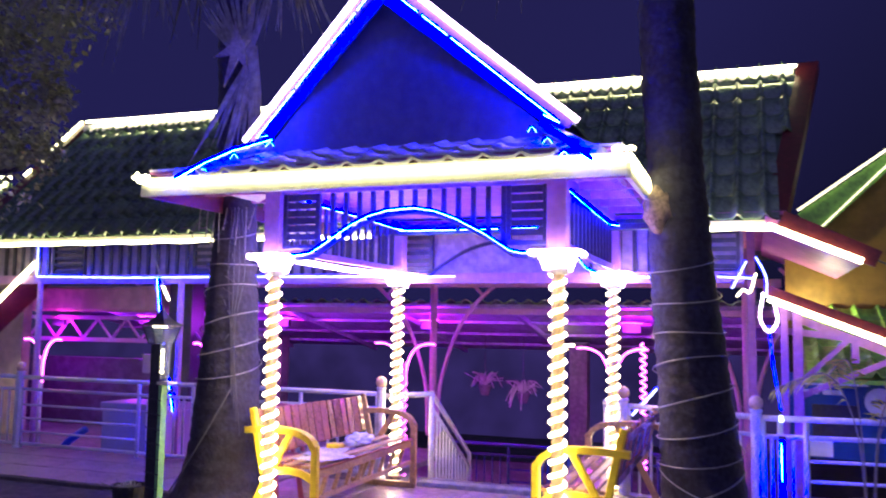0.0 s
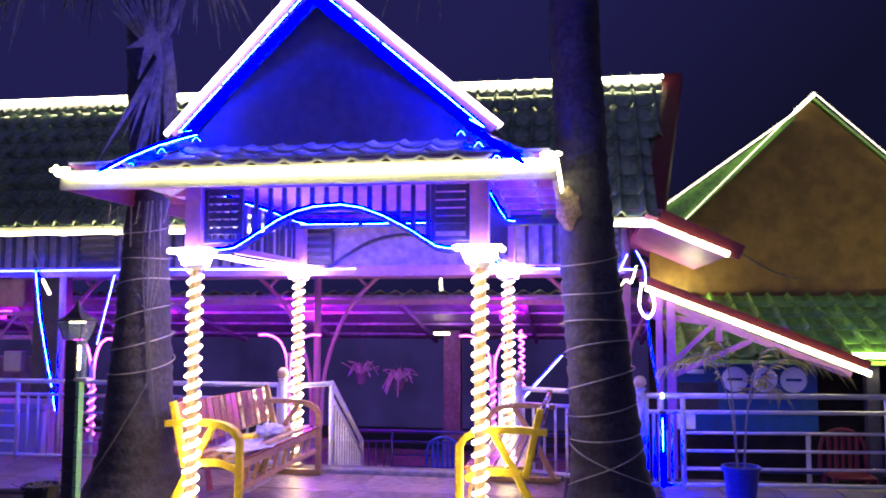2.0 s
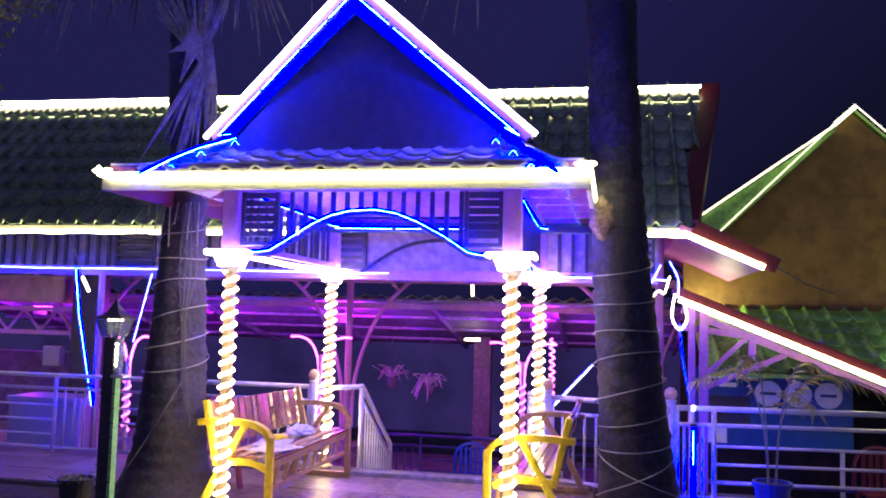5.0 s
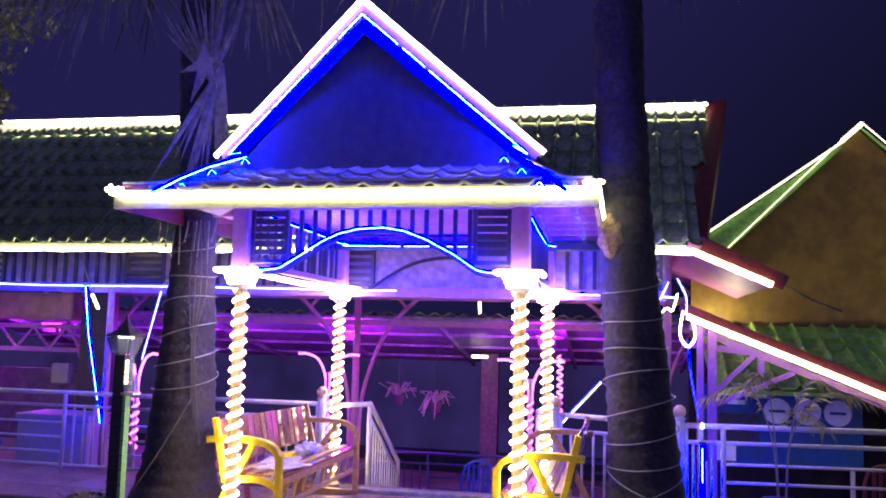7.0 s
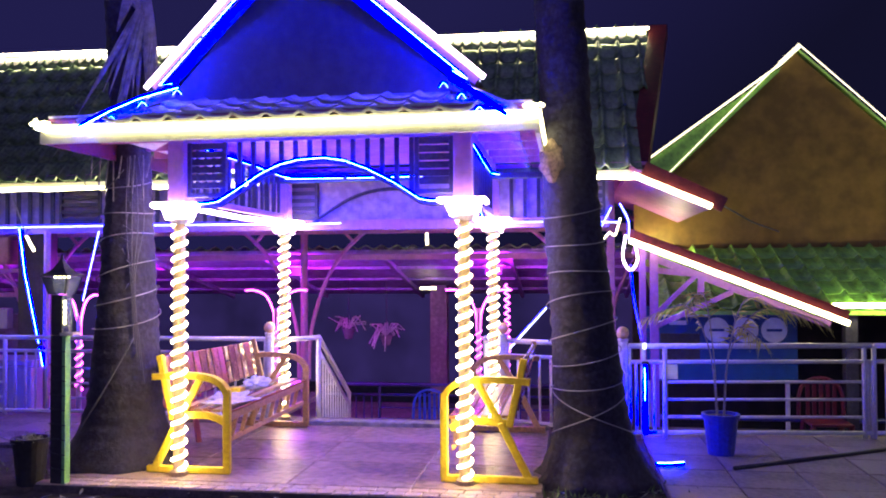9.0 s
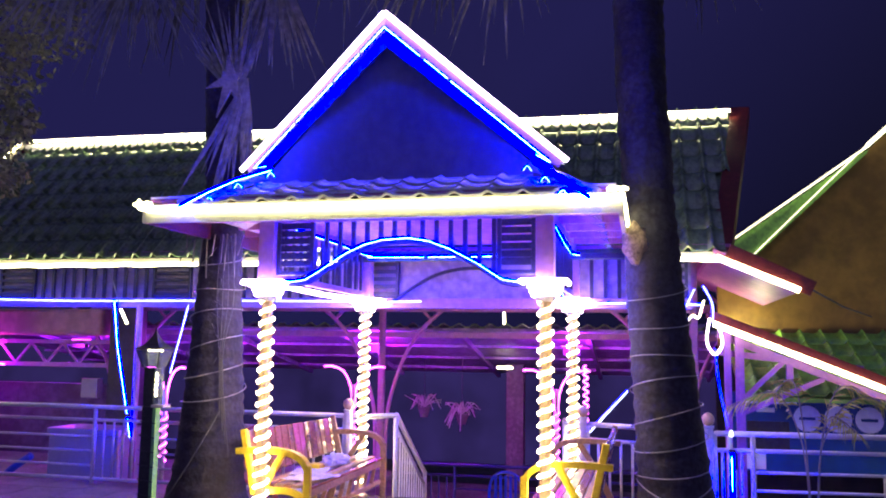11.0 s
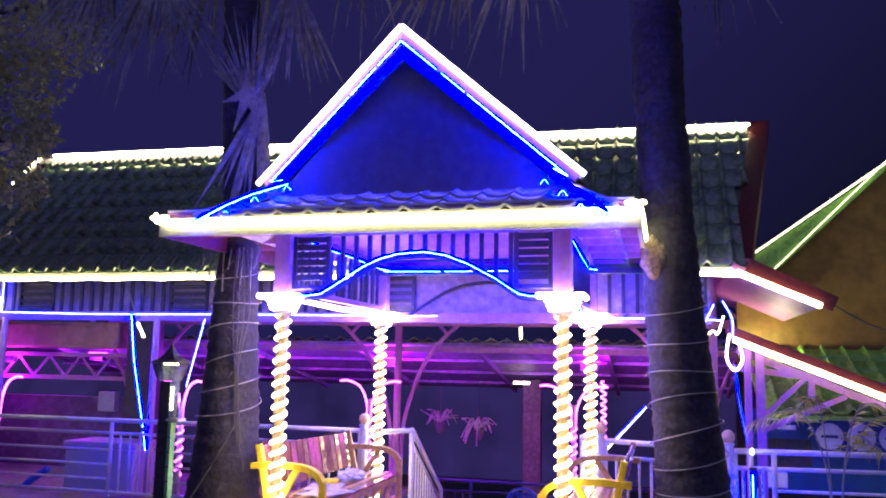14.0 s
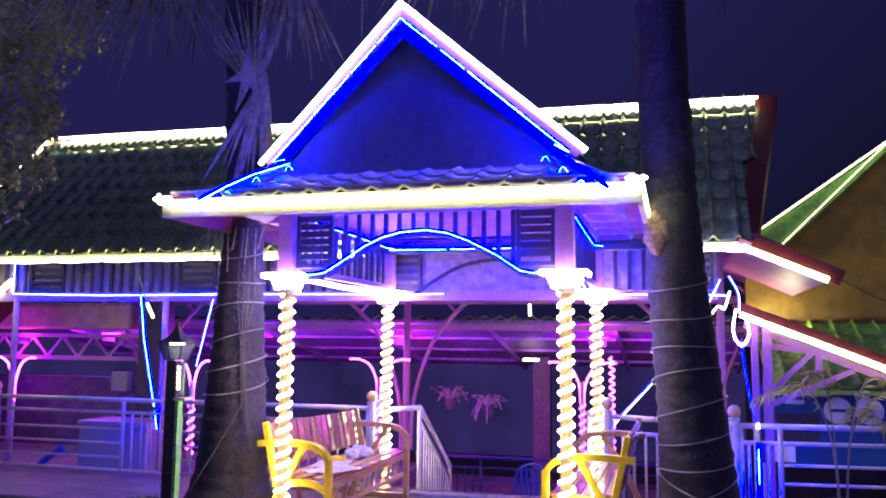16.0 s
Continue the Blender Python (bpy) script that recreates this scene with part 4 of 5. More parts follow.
railing((4.47, 2.02, 0), (6.6, 2.3, 0), [(0.25, "v"), (0.75, "h")], "white steel tube railing with upright bars")
# stair balustrades
for x in (-0.78, 0.97):
    t = thing("stair_balustrade", (x, 2.7, 0), "white steel stair balustrade sloping down", "balustrade", "stair balustrades")
    a, b = V((x, 2.57, 0.825)), V((x, 3.80, 0.06))
    part("handrail", tubes([[(x + (-0.4 if x < 0 else 0.18), 2.29, 0.80), (x, 2.50, 0.82), a, b, b - V((0, 0, 0.8))]], 0.026, 8), STEEL, t, smooth=True)
    part("under_rail", tubes([[a - V((0, 0, 0.14)), b - V((0, 0, 0.14))]], 0.018, 8), STEEL, t, smooth=True)
    part("newel", tubes([[(x, 2.57, -0.15), (x, 2.57, 0.81)]], 0.026, 8), STEEL, t, smooth=True)
    for k in range(12):
        c = a.lerp(b, (k + 0.7) / 12.5)
        part("baluster", boxes(((x - 0.006, c.y - 0.012, c.z - 0.82), (x + 0.006, c.y + 0.012, c.z - 0.15))), STEEL, t)
# rear railings, with the blue light put into their steel colour
railing((-1.6, 5.6, LOW), (2.3, 5.6, LOW), [(0.2, "v"), (0.3, "h"), (0.2, "v"), (0.3, "h")], "steel railing at the lower landing, blue light put into its colour", paint=STEEL_B)
railing((2.7, 3.4, LOW), (6.5, 3.4, LOW), [(0.5, "v"), (0.5, "v")], "steel railing in the lower court, blue light put into its colour", paint=STEEL_B)


# ---- benches ----
def bench(at, s, deep=0.60):
    """A slatted garden bench 1.9 m long and deep; s = 1 faces +x, -1 faces -x."""
    x0, y0 = at
    t = thing("garden_bench", (x0, y0 + 0.95, 0), "yellow-painted garden bench with varnished slatted back and seat", "bench", "benches in the pavilion")

    def P(x, y, z):
        return V((x0 + s * x, y0 + y, z * 0.955))

    for y, m in ((0.0, YELLOW), (1.90, WOOD_PALE)):
        lab = "bright yellow end frame" if y == 0 else "worn yellow-brown end frame"
        w, drop = 0.045, 0.0 if y == 0 else 0.035
        fr = part("end_frame", bars([(P(-0.03, y, 0.03), P(deep + 0.025, y, 0.03))], w, 0.05, bevel=0.006), m, t, lab)
        part("front_leg", bars([(P(deep, y, 0.03), P(deep, y, 0.66 - drop))], w + 0.002, 0.055, up=(1, 0, 0), bevel=0.006), m, fr)
        arm = curve_pts([P(deep, y, 0.63 - drop), P(deep - 0.045, y, 0.70 - drop), P(deep - 0.15, y, 0.748 - drop), P(0.25, y, 0.765 - drop), P(0.02, y, 0.75 - drop)], 5)
        part("armrest", bars(list(zip(arm, arm[1:])), 0.07, 0.045), m, fr)
        part("back_leg", bars([(P(0.03, y, 0.03), P(0.235, y, 0.45))], w - 0.004, 0.055, up=(1, 0, 0), bevel=0.006), m, fr)
        part("back_upright", bars([(P(0.17, y, 0.42), P(0.065, y, 0.92 - drop))], w - 0.008, 0.05, up=(1, 0, 0), bevel=0.006), m, fr)
        seat = curve_pts([P(0.15, y, 0.44), P(0.32, y, 0.455), P(0.47, y, 0.45), P(0.59, y, 0.40)], 5)
        part("seat_bearer", bars(list(zip(seat, seat[1:])), w - 0.016, 0.05), m, fr)
        part("arm_strut", bars([(P(0.40, y, 0.75 - drop), P(0.225, y, 0.43))], w - 0.012, 0.05, up=(1, 0, 0), bevel=0.006), m, fr)
    for k in range(6):
        x = 0.20 + k * 0.075
        z = 0.485 - (0.012 if k == 5 else 0)
        part("seat_slat", bars([(P(x, 0.03, z), P(x, 1.87, z))], 0.062, 0.022, bevel=0.004), WOOD if k % 2 else WOOD_PALE, t)
    part("front_apron", bars([(P(0.575, 0.03, 0.43), P(0.575, 1.87, 0.43))], 0.025, 0.06), WOOD_PALE, t)
    part("lower_rail", bars([(P(0.575, 0.03, 0.25), P(0.575, 1.87, 0.25))], 0.025, 0.035), WOOD_PALE, t)
    for k in range(8):
        y = 0.14 + k * 0.21
        part("lattice_bar", bars([(P(0.575, y, 0.265), P(0.575, y + 0.09, 0.40))], 0.022, 0.03, up=(1, 0, 0)), WOOD_PALE, t)
    part("back_rail", bars([(P(0.055, 0.03, 0.85), P(0.055, 1.87, 0.82))], 0.022, 0.05), WOOD, t)
    part("back_rail", bars([(P(0.115, 0.03, 0.56), P(0.115, 1.87, 0.56))], 0.022, 0.05), WOOD, t)
    for k in range(15):
        y = 0.11 + k * 0.12
        part("back_slat", bars([(P(0.135, y, 0.54), P(0.070, y, 0.905 - 0.035 * k / 14))], 0.104, 0.018, up=(1, 0.10 * math.sin(k * 2.3), 0), bevel=0.007), WOOD, t)
    return t


bench((-1.32, 0.06), 1)
bench((1.55, 0.05), -1, 0.635)

# things left on the bench
bm = bmesh.new()
bmesh.ops.create_icosphere(bm, subdivisions=4, radius=1.0)
for v in bm.verts:
    f = 1 + 0.45 * noise.noise(v.co * 2.2) + 0.2 * noise.noise(v.co * 6)
    v.co = V((v.co.x * 0.10 * f, v.co.y * 0.15 * f, max(v.co.z, -0.55) * 0.06 * f)) + V((-0.96, 1.28, 0.505))
solo("plastic_bag", bm, BAG, "crumpled white plastic bag on the bench", "bag", smooth=True, at=(-0.98, 1.22, 0.5))
for k, (x, y, a) in enumerate(((-0.97, 0.72, 12), (-0.85, 0.45, -20))):
    bm = bmesh.new()
    bmesh.ops.create_grid(bm, x_segments=8, y_segments=8, size=0.5)
    for v in bm.verts:
        v.co = V((v.co.x * 0.28, v.co.y * 0.40, 0.012 * noise.noise(V((v.co.x * 6, v.co.y * 6, k)))))
    bmesh.ops.solidify(bm, geom=bm.faces, thickness=0.006)
    bmesh.ops.transform(bm, verts=bm.verts, matrix=pose(x, y, 0.488, 0, 0, a))
    solo("newspaper", bm, PAPER, "creased newspaper lying on the bench seat", "newspaper", at=(x, y, 0.5))
bm = bmesh.new()
box(bm, (-1.06, 0.86, 0.475), (-0.94, 0.98, 0.525), 0.012)
solo("small_packet", bm, YELLOW, "small yellow packet on the bench seat", "packet", at=(-1.0, 0.92, 0.5))


# ---- palms ----
def palm(name, line, base_r, top_r, height, label, wraps):
    def centre(z):
        k = max(0.0, min(1.0, z / height))
        i = min(int(k * (len(line) - 1)), len(line) - 2)
        f = k * (len(line) - 1) - i
        a, b = line[i], line[i + 1]
        return a[0] + (b[0] - a[0]) * f, a[1] + (b[1] - a[1]) * f

    def rad(z):
        flare = 0.17 * math.exp(-z / 0.22) + (base_r - top_r) * max(0, 1 - z / 2.6)
        return top_r + flare

    t = thing(name, (*centre(0), 0), label, "palm tree")
    bm = bmesh.new()
    seg, n = 28, 190
    rings = []
    for i in range(n + 1):
        z = -0.06 + (height + 0.06) * i / n
        cx, cy = centre(z)
        ring = []
        for k in range(seg):
            a = k * math.tau / seg
            wob = noise.noise(V((math.cos(a) * 1.6, math.sin(a) * 1.6, z * 3)))
            scar = 0.005 * math.sin(z * 52 + 2.5 * wob) + 0.010 * noise.noise(V((math.cos(a) * 4, math.sin(a) * 4, z * 11)))
            root = 0.05 * math.exp(-max(z, 0) / 0.13) * math.sin(a * 9 + 3 * wob)
            r = rad(max(z, 0)) * (1 + 0.04 * wob) + scar + root
            ring.append(bm.verts.new((cx + r * math.cos(a), cy + r * math.sin(a), z)))
        rings.append(ring)
    for a, b in zip(rings, rings[1:]):
        for k in range(seg):
            bm.faces.new((a[k], a[(k + 1) % seg], b[(k + 1) % seg], b[k]))
    bm.faces.new(rings[-1])
    part("trunk", bm, BARK, t, "dark ringed palm trunk", smooth=True)
    z0, z1, pitch = wraps
    pts = helix(0, 0, z0, z1, lambda z: rad(z) + 0.022, pitch, 20, 1.0, centre)
    pts = [(x, y, z + 0.03 * math.sin(i * 0.37) + 0.02 * math.sin(i * 0.11)) for i, (x, y, z) in enumerate(pts)]
    part("light_tube", tubes([pts], 0.0048, 5), WIRE, t, "unlit clear light tube wound round the trunk", smooth=True)
    cross = []
    for s in (-1, 1):
        cross.append([(centre(z)[0] + (rad(z) + 0.02) * math.cos(a), centre(z)[1] + (rad(z) + 0.02) * math.sin(a), z) for a, z in [(-1.57 + s * (-1.3 + 2.6 * k / 14), z0 - 0.22 + 0.30 * k / 14) for k in range(15)]])
    for line_ in cross if z0 < 0.8 else ():
        part("light_tube", tubes([line_], 0.0050, 5), WIRE, t, "unlit clear light tube", smooth=True)
    return t, centre, rad


pr, prc, prr = palm("palm_tree", [(2.00, 0.32), (1.92, 0.32), (1.84, 0.31), (1.79, 0.30), (1.745, 0.30), (1.73, 0.30), (1.73, 0.30)], 0.265, 0.185, 5.4, "dark palm trunk wound with clear light tube beside the pavilion", (0.55, 2.02, 0.205))
pl, plc, plr = palm("palm_tree", [(-1.73, 0.38), (-1.70, 0.38), (-1.69, 0.38), (-1.68, 0.38), (-1.72, 0.38), (-1.76, 0.38), (-1.78, 0.38)], 0.30, 0.150, 5.2, "leaning dark palm trunk with dry hanging fronds", (0.95, 2.3, 0.22))
# pale scar on the right trunk
bm = bmesh.new()
bmesh.ops.create_icosphere(bm, subdivisions=3, radius=1.0)
for v in bm.verts:
    f = 1 + 0.4 * noise.noise(v.co * 2.5)
    v.co = V((v.co.x * 0.10 * f, v.co.y * 0.05, v.co.z * 0.15 * f)) + V((1.71, 0.145, 2.28))
part("bark_scar", bm, mat("pale_bark", (0.30, 0.22, 0.16), 0.85, scale=9, vary=0.5, bump=0.6), pr, "pale torn bark scar", smooth=True)
# loose cables on the left trunk
cab = []
for k in range(4):
    x = -1.60 + 0.03 * k
    cab.append(curve_pts([(x, 0.20, 2.40), (x + 0.02 * k, 0.18, 1.9), (x + 0.05 - 0.02 * k, 0.17, 1.4), (x + 0.08, 0.16, 0.95 - 0.1 * k)], 6))
cab.append(curve_pts([(-1.75, 0.16, 2.45), (-1.9, 0.1, 2.2), (-1.75, 0.12, 2.15), (-1.6, 0.14, 2.3)], 6))
for k in range(8):
    cab.append([(-1.60 + 0.04 * math.cos(k), 0.17, 2.05 - 0.09 * k), (-1.55 - 0.04 * math.sin(k * 2), 0.15, 2.0 - 0.09 * k)])
part("cable", tubes(cab, 0.004, 5), CABLE, pl, "loose grey cables", smooth=True)
part("cable", tubes([curve_pts([(-1.50, 0.12, 1.0), (-1.70, 0.06, 0.62), (-1.98, 0.06, 0.2)], 6)], 0.0065, 5), CABLE, pl, "grey cable", smooth=True)


def fan_leaf(bm, base, axis, spread_dir, length, blades, arc, droop, width):
    """A fan of narrow folded blades round a stalk end."""
    base, axis, side = V(base), V(axis).normalized(), V(spread_dir).normalized()
    nrm = axis.cross(side).normalized()
    for k in range(blades):
        a = math.radians(arc) * (k / (blades - 1) - 0.5) + random.uniform(-0.06, 0.06)
        d = axis * math.cos(a) + side * math.sin(a)
        L = length * (0.82 + 0.18 * math.cos(a)) * random.uniform(0.62, 1.08)
        wid = width * 1.15 * random.uniform(0.8, 1.15)
        across = d.cross(nrm).normalized()
        last = None
        twist = random.uniform(-0.3, 0.3)
        sag = droop * random.uniform(0.2, 2.6) + random.uniform(0, 0.10)
        sway = across * random.uniform(-0.10, 0.10) + nrm * random.uniform(-0.14, 0.14)
        for i in range(6):
            f = i / 5
            p = base + d * L * f + (V((0, 0, -1)) * sag + sway) * L * f * f
            ww = wid * (0.35 + 1.2 * f) if f < 0.45 else wid * 0.9 * (1.03 - f) / 0.58
            fold = nrm * ww * (0.5 + twist)
            cur = [bm.verts.new(p - across * ww), bm.verts.new(p + fold * 0.6), bm.verts.new(p + across * ww)]
            if last:
                bm.faces.new((last[0], cur[0], cur[1], last[1]))
                bm.faces.new((last[1], cur[1], cur[2], last[2]))
            last = cur


def fronds(t, rows):
    for base, axis, side, L, n, arc, droop, w, stalk in rows:
        bm = bmesh.new()
        fan_leaf(bm, base, axis, side, L, int(n * 1.7), arc, droop, w)
        lf = part("frond", bm, FROND, t, "dry grey-green fan frond")
        if stalk:
            mid = (V(stalk) + V(base)) / 2 + V((0, 0, 0.15))
            part("stalk", tubes([curve_pts([stalk, mid, base], 6)], 0.016, 6), FROND, lf, smooth=True)


TOPL, TOPR = (-1.78, 0.38, 5.0), (1.73, 0.30, 5.2)
fronds(pl, [
    ((-2.55, 0.25, 5.0), (0.05, -0.1, -1), (1, 0, 0.1), 1.15, 22, 75, 0.05, 0.022, TOPL),
    ((-3.15, 0.35, 5.3), (-0.2, -0.1, -1), (1, 0, 0), 1.15, 22, 90, 0.05, 0.024, TOPL),
    ((-1.22, 0.2, 4.75), (0.12, -0.05, -1), (1, 0.2, 0), 1.05, 16, 44, 0.02, 0.022, TOPL),
    ((-1.50, 0.15, 3.55), (-0.15, -0.1, 1), (1, 0, 0.1), 0.85, 14, 70, -0.05, 0.018, None),
    ((-1.40, 0.15, 3.70), (-0.12, -0.1, -1), (1, 0.1, 0), 0.95, 12, 34, 0.02, 0.026, None),
    ((-0.75, 0.45, 5.5), (0.5, -0.1, -0.75), (0.8, 0, 0.6), 1.1, 20, 95, 0.15, 0.022, TOPL),
    ((-2.4, 0.9, 5.6), (-0.4, 0.4, -0.7), (0.8, 0.3, 0), 1.2, 20, 100, 0.15, 0.024, TOPL),
])
fronds(pr, [
    ((0.75, 0.25, 4.95), (-0.25, -0.05, -0.8), (0.9, 0, -0.3), 0.85, 18, 85, 0.15, 0.022, TOPR),
    ((2.15, 0.3, 4.95), (0.15, 0, -1), (1, 0, 0.1), 0.8, 14, 55, 0.1, 0.022, TOPR),
    ((0.2, 0.5, 5.2), (-0.6, 0.1, -0.6), (0.7, 0, -0.7), 1.0, 18, 100, 0.15, 0.022, TOPR),
])
# torn star-shaped sheath and stub stalks on the left palm
bm = bmesh.new()
for a, L in ((200, 0.22), (95, 0.20), (20, 0.12), (255, 0.34), (300, 0.24), (140, 0.10)):
    d = V((math.cos(math.radians(a)), -0.15, math.sin(math.radians(a))))
    n = V((-math.sin(math.radians(a)), 0, math.cos(math.radians(a))))
    c = V((-1.48, 0.02, 3.66))
    prism(bm, [c - n * 0.055, c + d * L, c + n * 0.055], (0, 0.02, 0))
part("dry_sheath", bm, mat("dry_sheath", (0.26, 0.24, 0.20), 0.8, scale=8, vary=0.3), pl, "torn dry leaf sheath")
part("stalk", tubes([[(-1.44, 0.10, 3.95), (-1.36, 0.12, 4.8)]], 0.018, 6), mat("pale_stalk", (0.36, 0.34, 0.12), 0.6, scale=6, vary=0.2), pl, "pale yellow leaf stalk", smooth=True)
bm = bmesh.new()
for k in range(9):
    x = -1.9 + 0.06 * k
    tube(bm, [(x, 0.2 + 0.02 * (k % 3), 2.42), (x + 0.02 * math.sin(k * 3), 0.19, 2.24 - 0.06 * (k % 4))], 0.006, 4)
part("hanging_fibre", bm, FROND, pl, "hanging dry fibres", kind="stuff")

# ---- leafy tree beyond the railing ----
tr = thing("leafy_tree", (-5.6, 0.9, 0), "dense leafy tree with small olive leaves", "tree")
trunk = curve_pts([(-5.7, 0.9, -0.1), (-5.75, 0.9, 1.5), (-5.6, 0.95, 3.0), (-5.4, 1.0, 4.2), (-5.3, 1.0, 5.4)], 6)
bm = bmesh.new()
tube(bm, trunk, 0.1, 10, [0.15 - 0.09 * i / (len(trunk) - 1) for i in range(len(trunk))])
for k in range(9):
    a = k * 2.4
    z = 2.7 + k * 0.27
    c = V((-5.6 + 0.03 * k, 0.93, z))
    tube(bm, curve_pts([c, c + V((0.5 * math.cos(a), 0.4 * math.sin(a), 0.25)), c + V((1.0 * math.cos(a), 0.8 * math.sin(a), 0.3))], 4), 0.025, 5)
part("trunk", bm, BARK, tr, "thin dark trunk and limbs", smooth=True)
lv, lf = [], []
rng = random.Random(7)
clumps = [((-5.3, 1.0, 3.9), 1.0, 0.9), ((-4.75, 1.0, 4.5), 0.75, 0.6), ((-4.9, 0.9, 3.4), 0.65, 0.6), ((-5.4, 0.9, 2.9), 0.9, 0.45), ((-4.5, 1.0, 3.15), 0.35, 0.22), ((-4.35, 1.0, 3.75), 0.25, 0.3), ((-4.2, 1.0, 4.75), 0.7, 0.4), ((-5.6, 1.1, 4.8), 1.1, 0.8), ((-6.3, 1.0, 3.8), 0.9, 0.9)]
for (cx, cy, cz), rx, rz in clumps:
    for _ in range(int(1700 * rx * rz) + 220):
        d = V((rng.gauss(0, 1), rng.gauss(0, 1), rng.gauss(0, 1))).normalized() * rng.random() ** 0.45
        p = V((cx + d.x * rx, cy + d.y * rx * 0.8, cz + d.z * rz))
        if noise.noise(p * 2.3) < -0.18:
            continue
        u = V((rng.uniform(-1, 1), rng.uniform(-1, 1), rng.uniform(-0.9, 0.3))).normalized()
        w = u.cross(V((rng.uniform(-1, 1), rng.uniform(-1, 1), rng.uniform(-1, 1)))).normalized()
        L, W = rng.uniform(0.06, 0.11), rng.uniform(0.02, 0.036)
        b = len(lv)
        lv += [p, p + u * L * 0.5 + w * W, p + u * L, p + u * L * 0.5 - w * W]
        lf.append((b, b + 1, b + 2, b + 3))
me = bpy.data.meshes.new("crown")
me.from_pydata([tuple(v - V((-5.6, 0.9, 0))) for v in lv], [], lf)
me.materials.append(LEAF)
cr = new("crown", me)
cr.parent = tr
tagged(cr, "olive green leaves", kind="stuff")

# ---- garden lamp ----
gx, gy = -1.82, -0.31
gl = thing("garden_lamp", (gx, gy, 0), "black lantern post with its lit side in mint green", "lamp post")
part("post", boxes(((gx - 0.055, gy - 0.05, 0.0), (gx + 0.035, gy + 0.05, 1.06)), bevel=0.006), BLACK_M, gl, "square black post")
# lit side of the square post, built as a lighter strip
strip = part("side_strip", boxes(((gx + 0.036, gy - 0.05, 0.0), (gx + 0.060, gy + 0.015, 1.05))), GREEN_P, gl, "lit side of the post as a mint green strip")
for k in range(9):
    zz = 0.10 + k * 0.105
    part("wire", tubes([[(gx - 0.06, gy - 0.054, zz + 0.015), (gx + 0.03, gy - 0.055, zz + 0.004), (gx + 0.063, gy - 0.055, zz)]], 0.0045, 5), BLACK_M, strip)
part("bracket", boxes(((gx + 0.02, gy - 0.055, 1.055), (gx + 0.12, gy + 0.05, 1.075))), FASCIA, gl, "cream bracket")
part("upper_post", boxes(((gx - 0.055, gy - 0.045, 1.06), (gx + 0.03, gy + 0.045, 1.345)), bevel=0.006), BLACK_M, gl)
side = part("lamp_side", boxes(((gx + 0.032, gy - 0.045, 1.08), (gx + 0.072, gy + 0.015, 1.345))), GLASS_P, gl, "pale perforated side plate")
for k in range(5):
    part("slot", lathe(bmesh.new(), gx + 0.053, gy - 0.047, [(0.001, 1.135 + k * 0.036), (0.010, 1.14 + k * 0.036), (0.010, 1.158 + k * 0.036), (0.001, 1.163 + k * 0.036)], 8), LED_WARM, side, "small lit slot", smooth=True)
CORN = ((-1, -1), (1, -1), (1, 1), (-1, 1))


def frustum(bm, levels):
    rings = [[bm.verts.new((gx + a * r, gy + b * r, z)) for a, b in CORN] for r, z in levels]
    for lo, hi in zip(rings, rings[1:]):
        for k in range(4):
            bm.faces.new((lo[k], lo[(k + 1) % 4], hi[(k + 1) % 4], hi[k]))
    bm.faces.new(rings[0][::-1])
    bm.faces.new(rings[-1])
    return bm


part("lantern", frustum(bmesh.new(), [(0.060, 1.35), (0.094, 1.475)]), GLASS_P, gl, "tapered frosted lantern")
for a, b in CORN:
    part("lantern_bar", bars([((gx + a * 0.062, gy + b * 0.062, 1.35), (gx + a * 0.096, gy + b * 0.096, 1.475))], 0.009, 0.009), BLACK_M, gl)
part("roof", frustum(bmesh.new(), [(0.108, 1.478), (0.106, 1.488), (0.070, 1.508), (0.044, 1.535), (0.024, 1.572), (0.009, 1.605), (0.003, 1.64)]), BLACK_M, gl, "pointed black lantern roof")
for k in range(4):
    part("light_dot", boxes(((gx + 0.02 + k * 0.034, gy - 0.125, 1.468), (gx + 0.034 + k * 0.034, gy - 0.116, 1.48))), LED_WARM, gl, "small lit dot")


# ---- pots ----
def pot(x, y, z, r, h, m, label):
    t = thing("plant_pot", (x, y, z), label, "pot")
    part("pot", lathe(bmesh.new(), x, y, [(r * 0.72, z), (r * 0.95, z + h * 0.9), (r * 1.06, z + h * 0.9), (r * 1.06, z + h), (r * 0.9, z + h), (r * 0.88, z + h * 0.88), (0.01, z + h * 0.86)], 20), m, t)
    part("soil", lathe(bmesh.new(), x, y, [(r * 0.86, z + h * 0.80), (r * 0.86, z + h * 0.93), (0.01, z + h * 0.95)], 16), EARTH, t)
    return t


p1 = pot(-2.12, -0.22, -0.045, 0.13, 0.34, POT_DK, "black plastic pot with dry stubble")
bm = bmesh.new()
for k in range(60):
    a, r = rng.uniform(0, 6.28), rng.uniform(0, 0.14)
    c = V((-2.13 + r * math.cos(a), -0.22 + r * math.sin(a), 0.27))
    tube(bm, [c, c + V((rng.uniform(-0.08, 0.08), rng.uniform(-0.08, 0.08), rng.uniform(0.01, 0.06)))], 0.003, 3)
part("dry_stubble", bm, FROND, p1, kind="stuff")
p2 = pot(3.02, 1.22, 0.0, 0.145, 0.33, POT_BL, "blue-lit plastic pot with young areca palm")
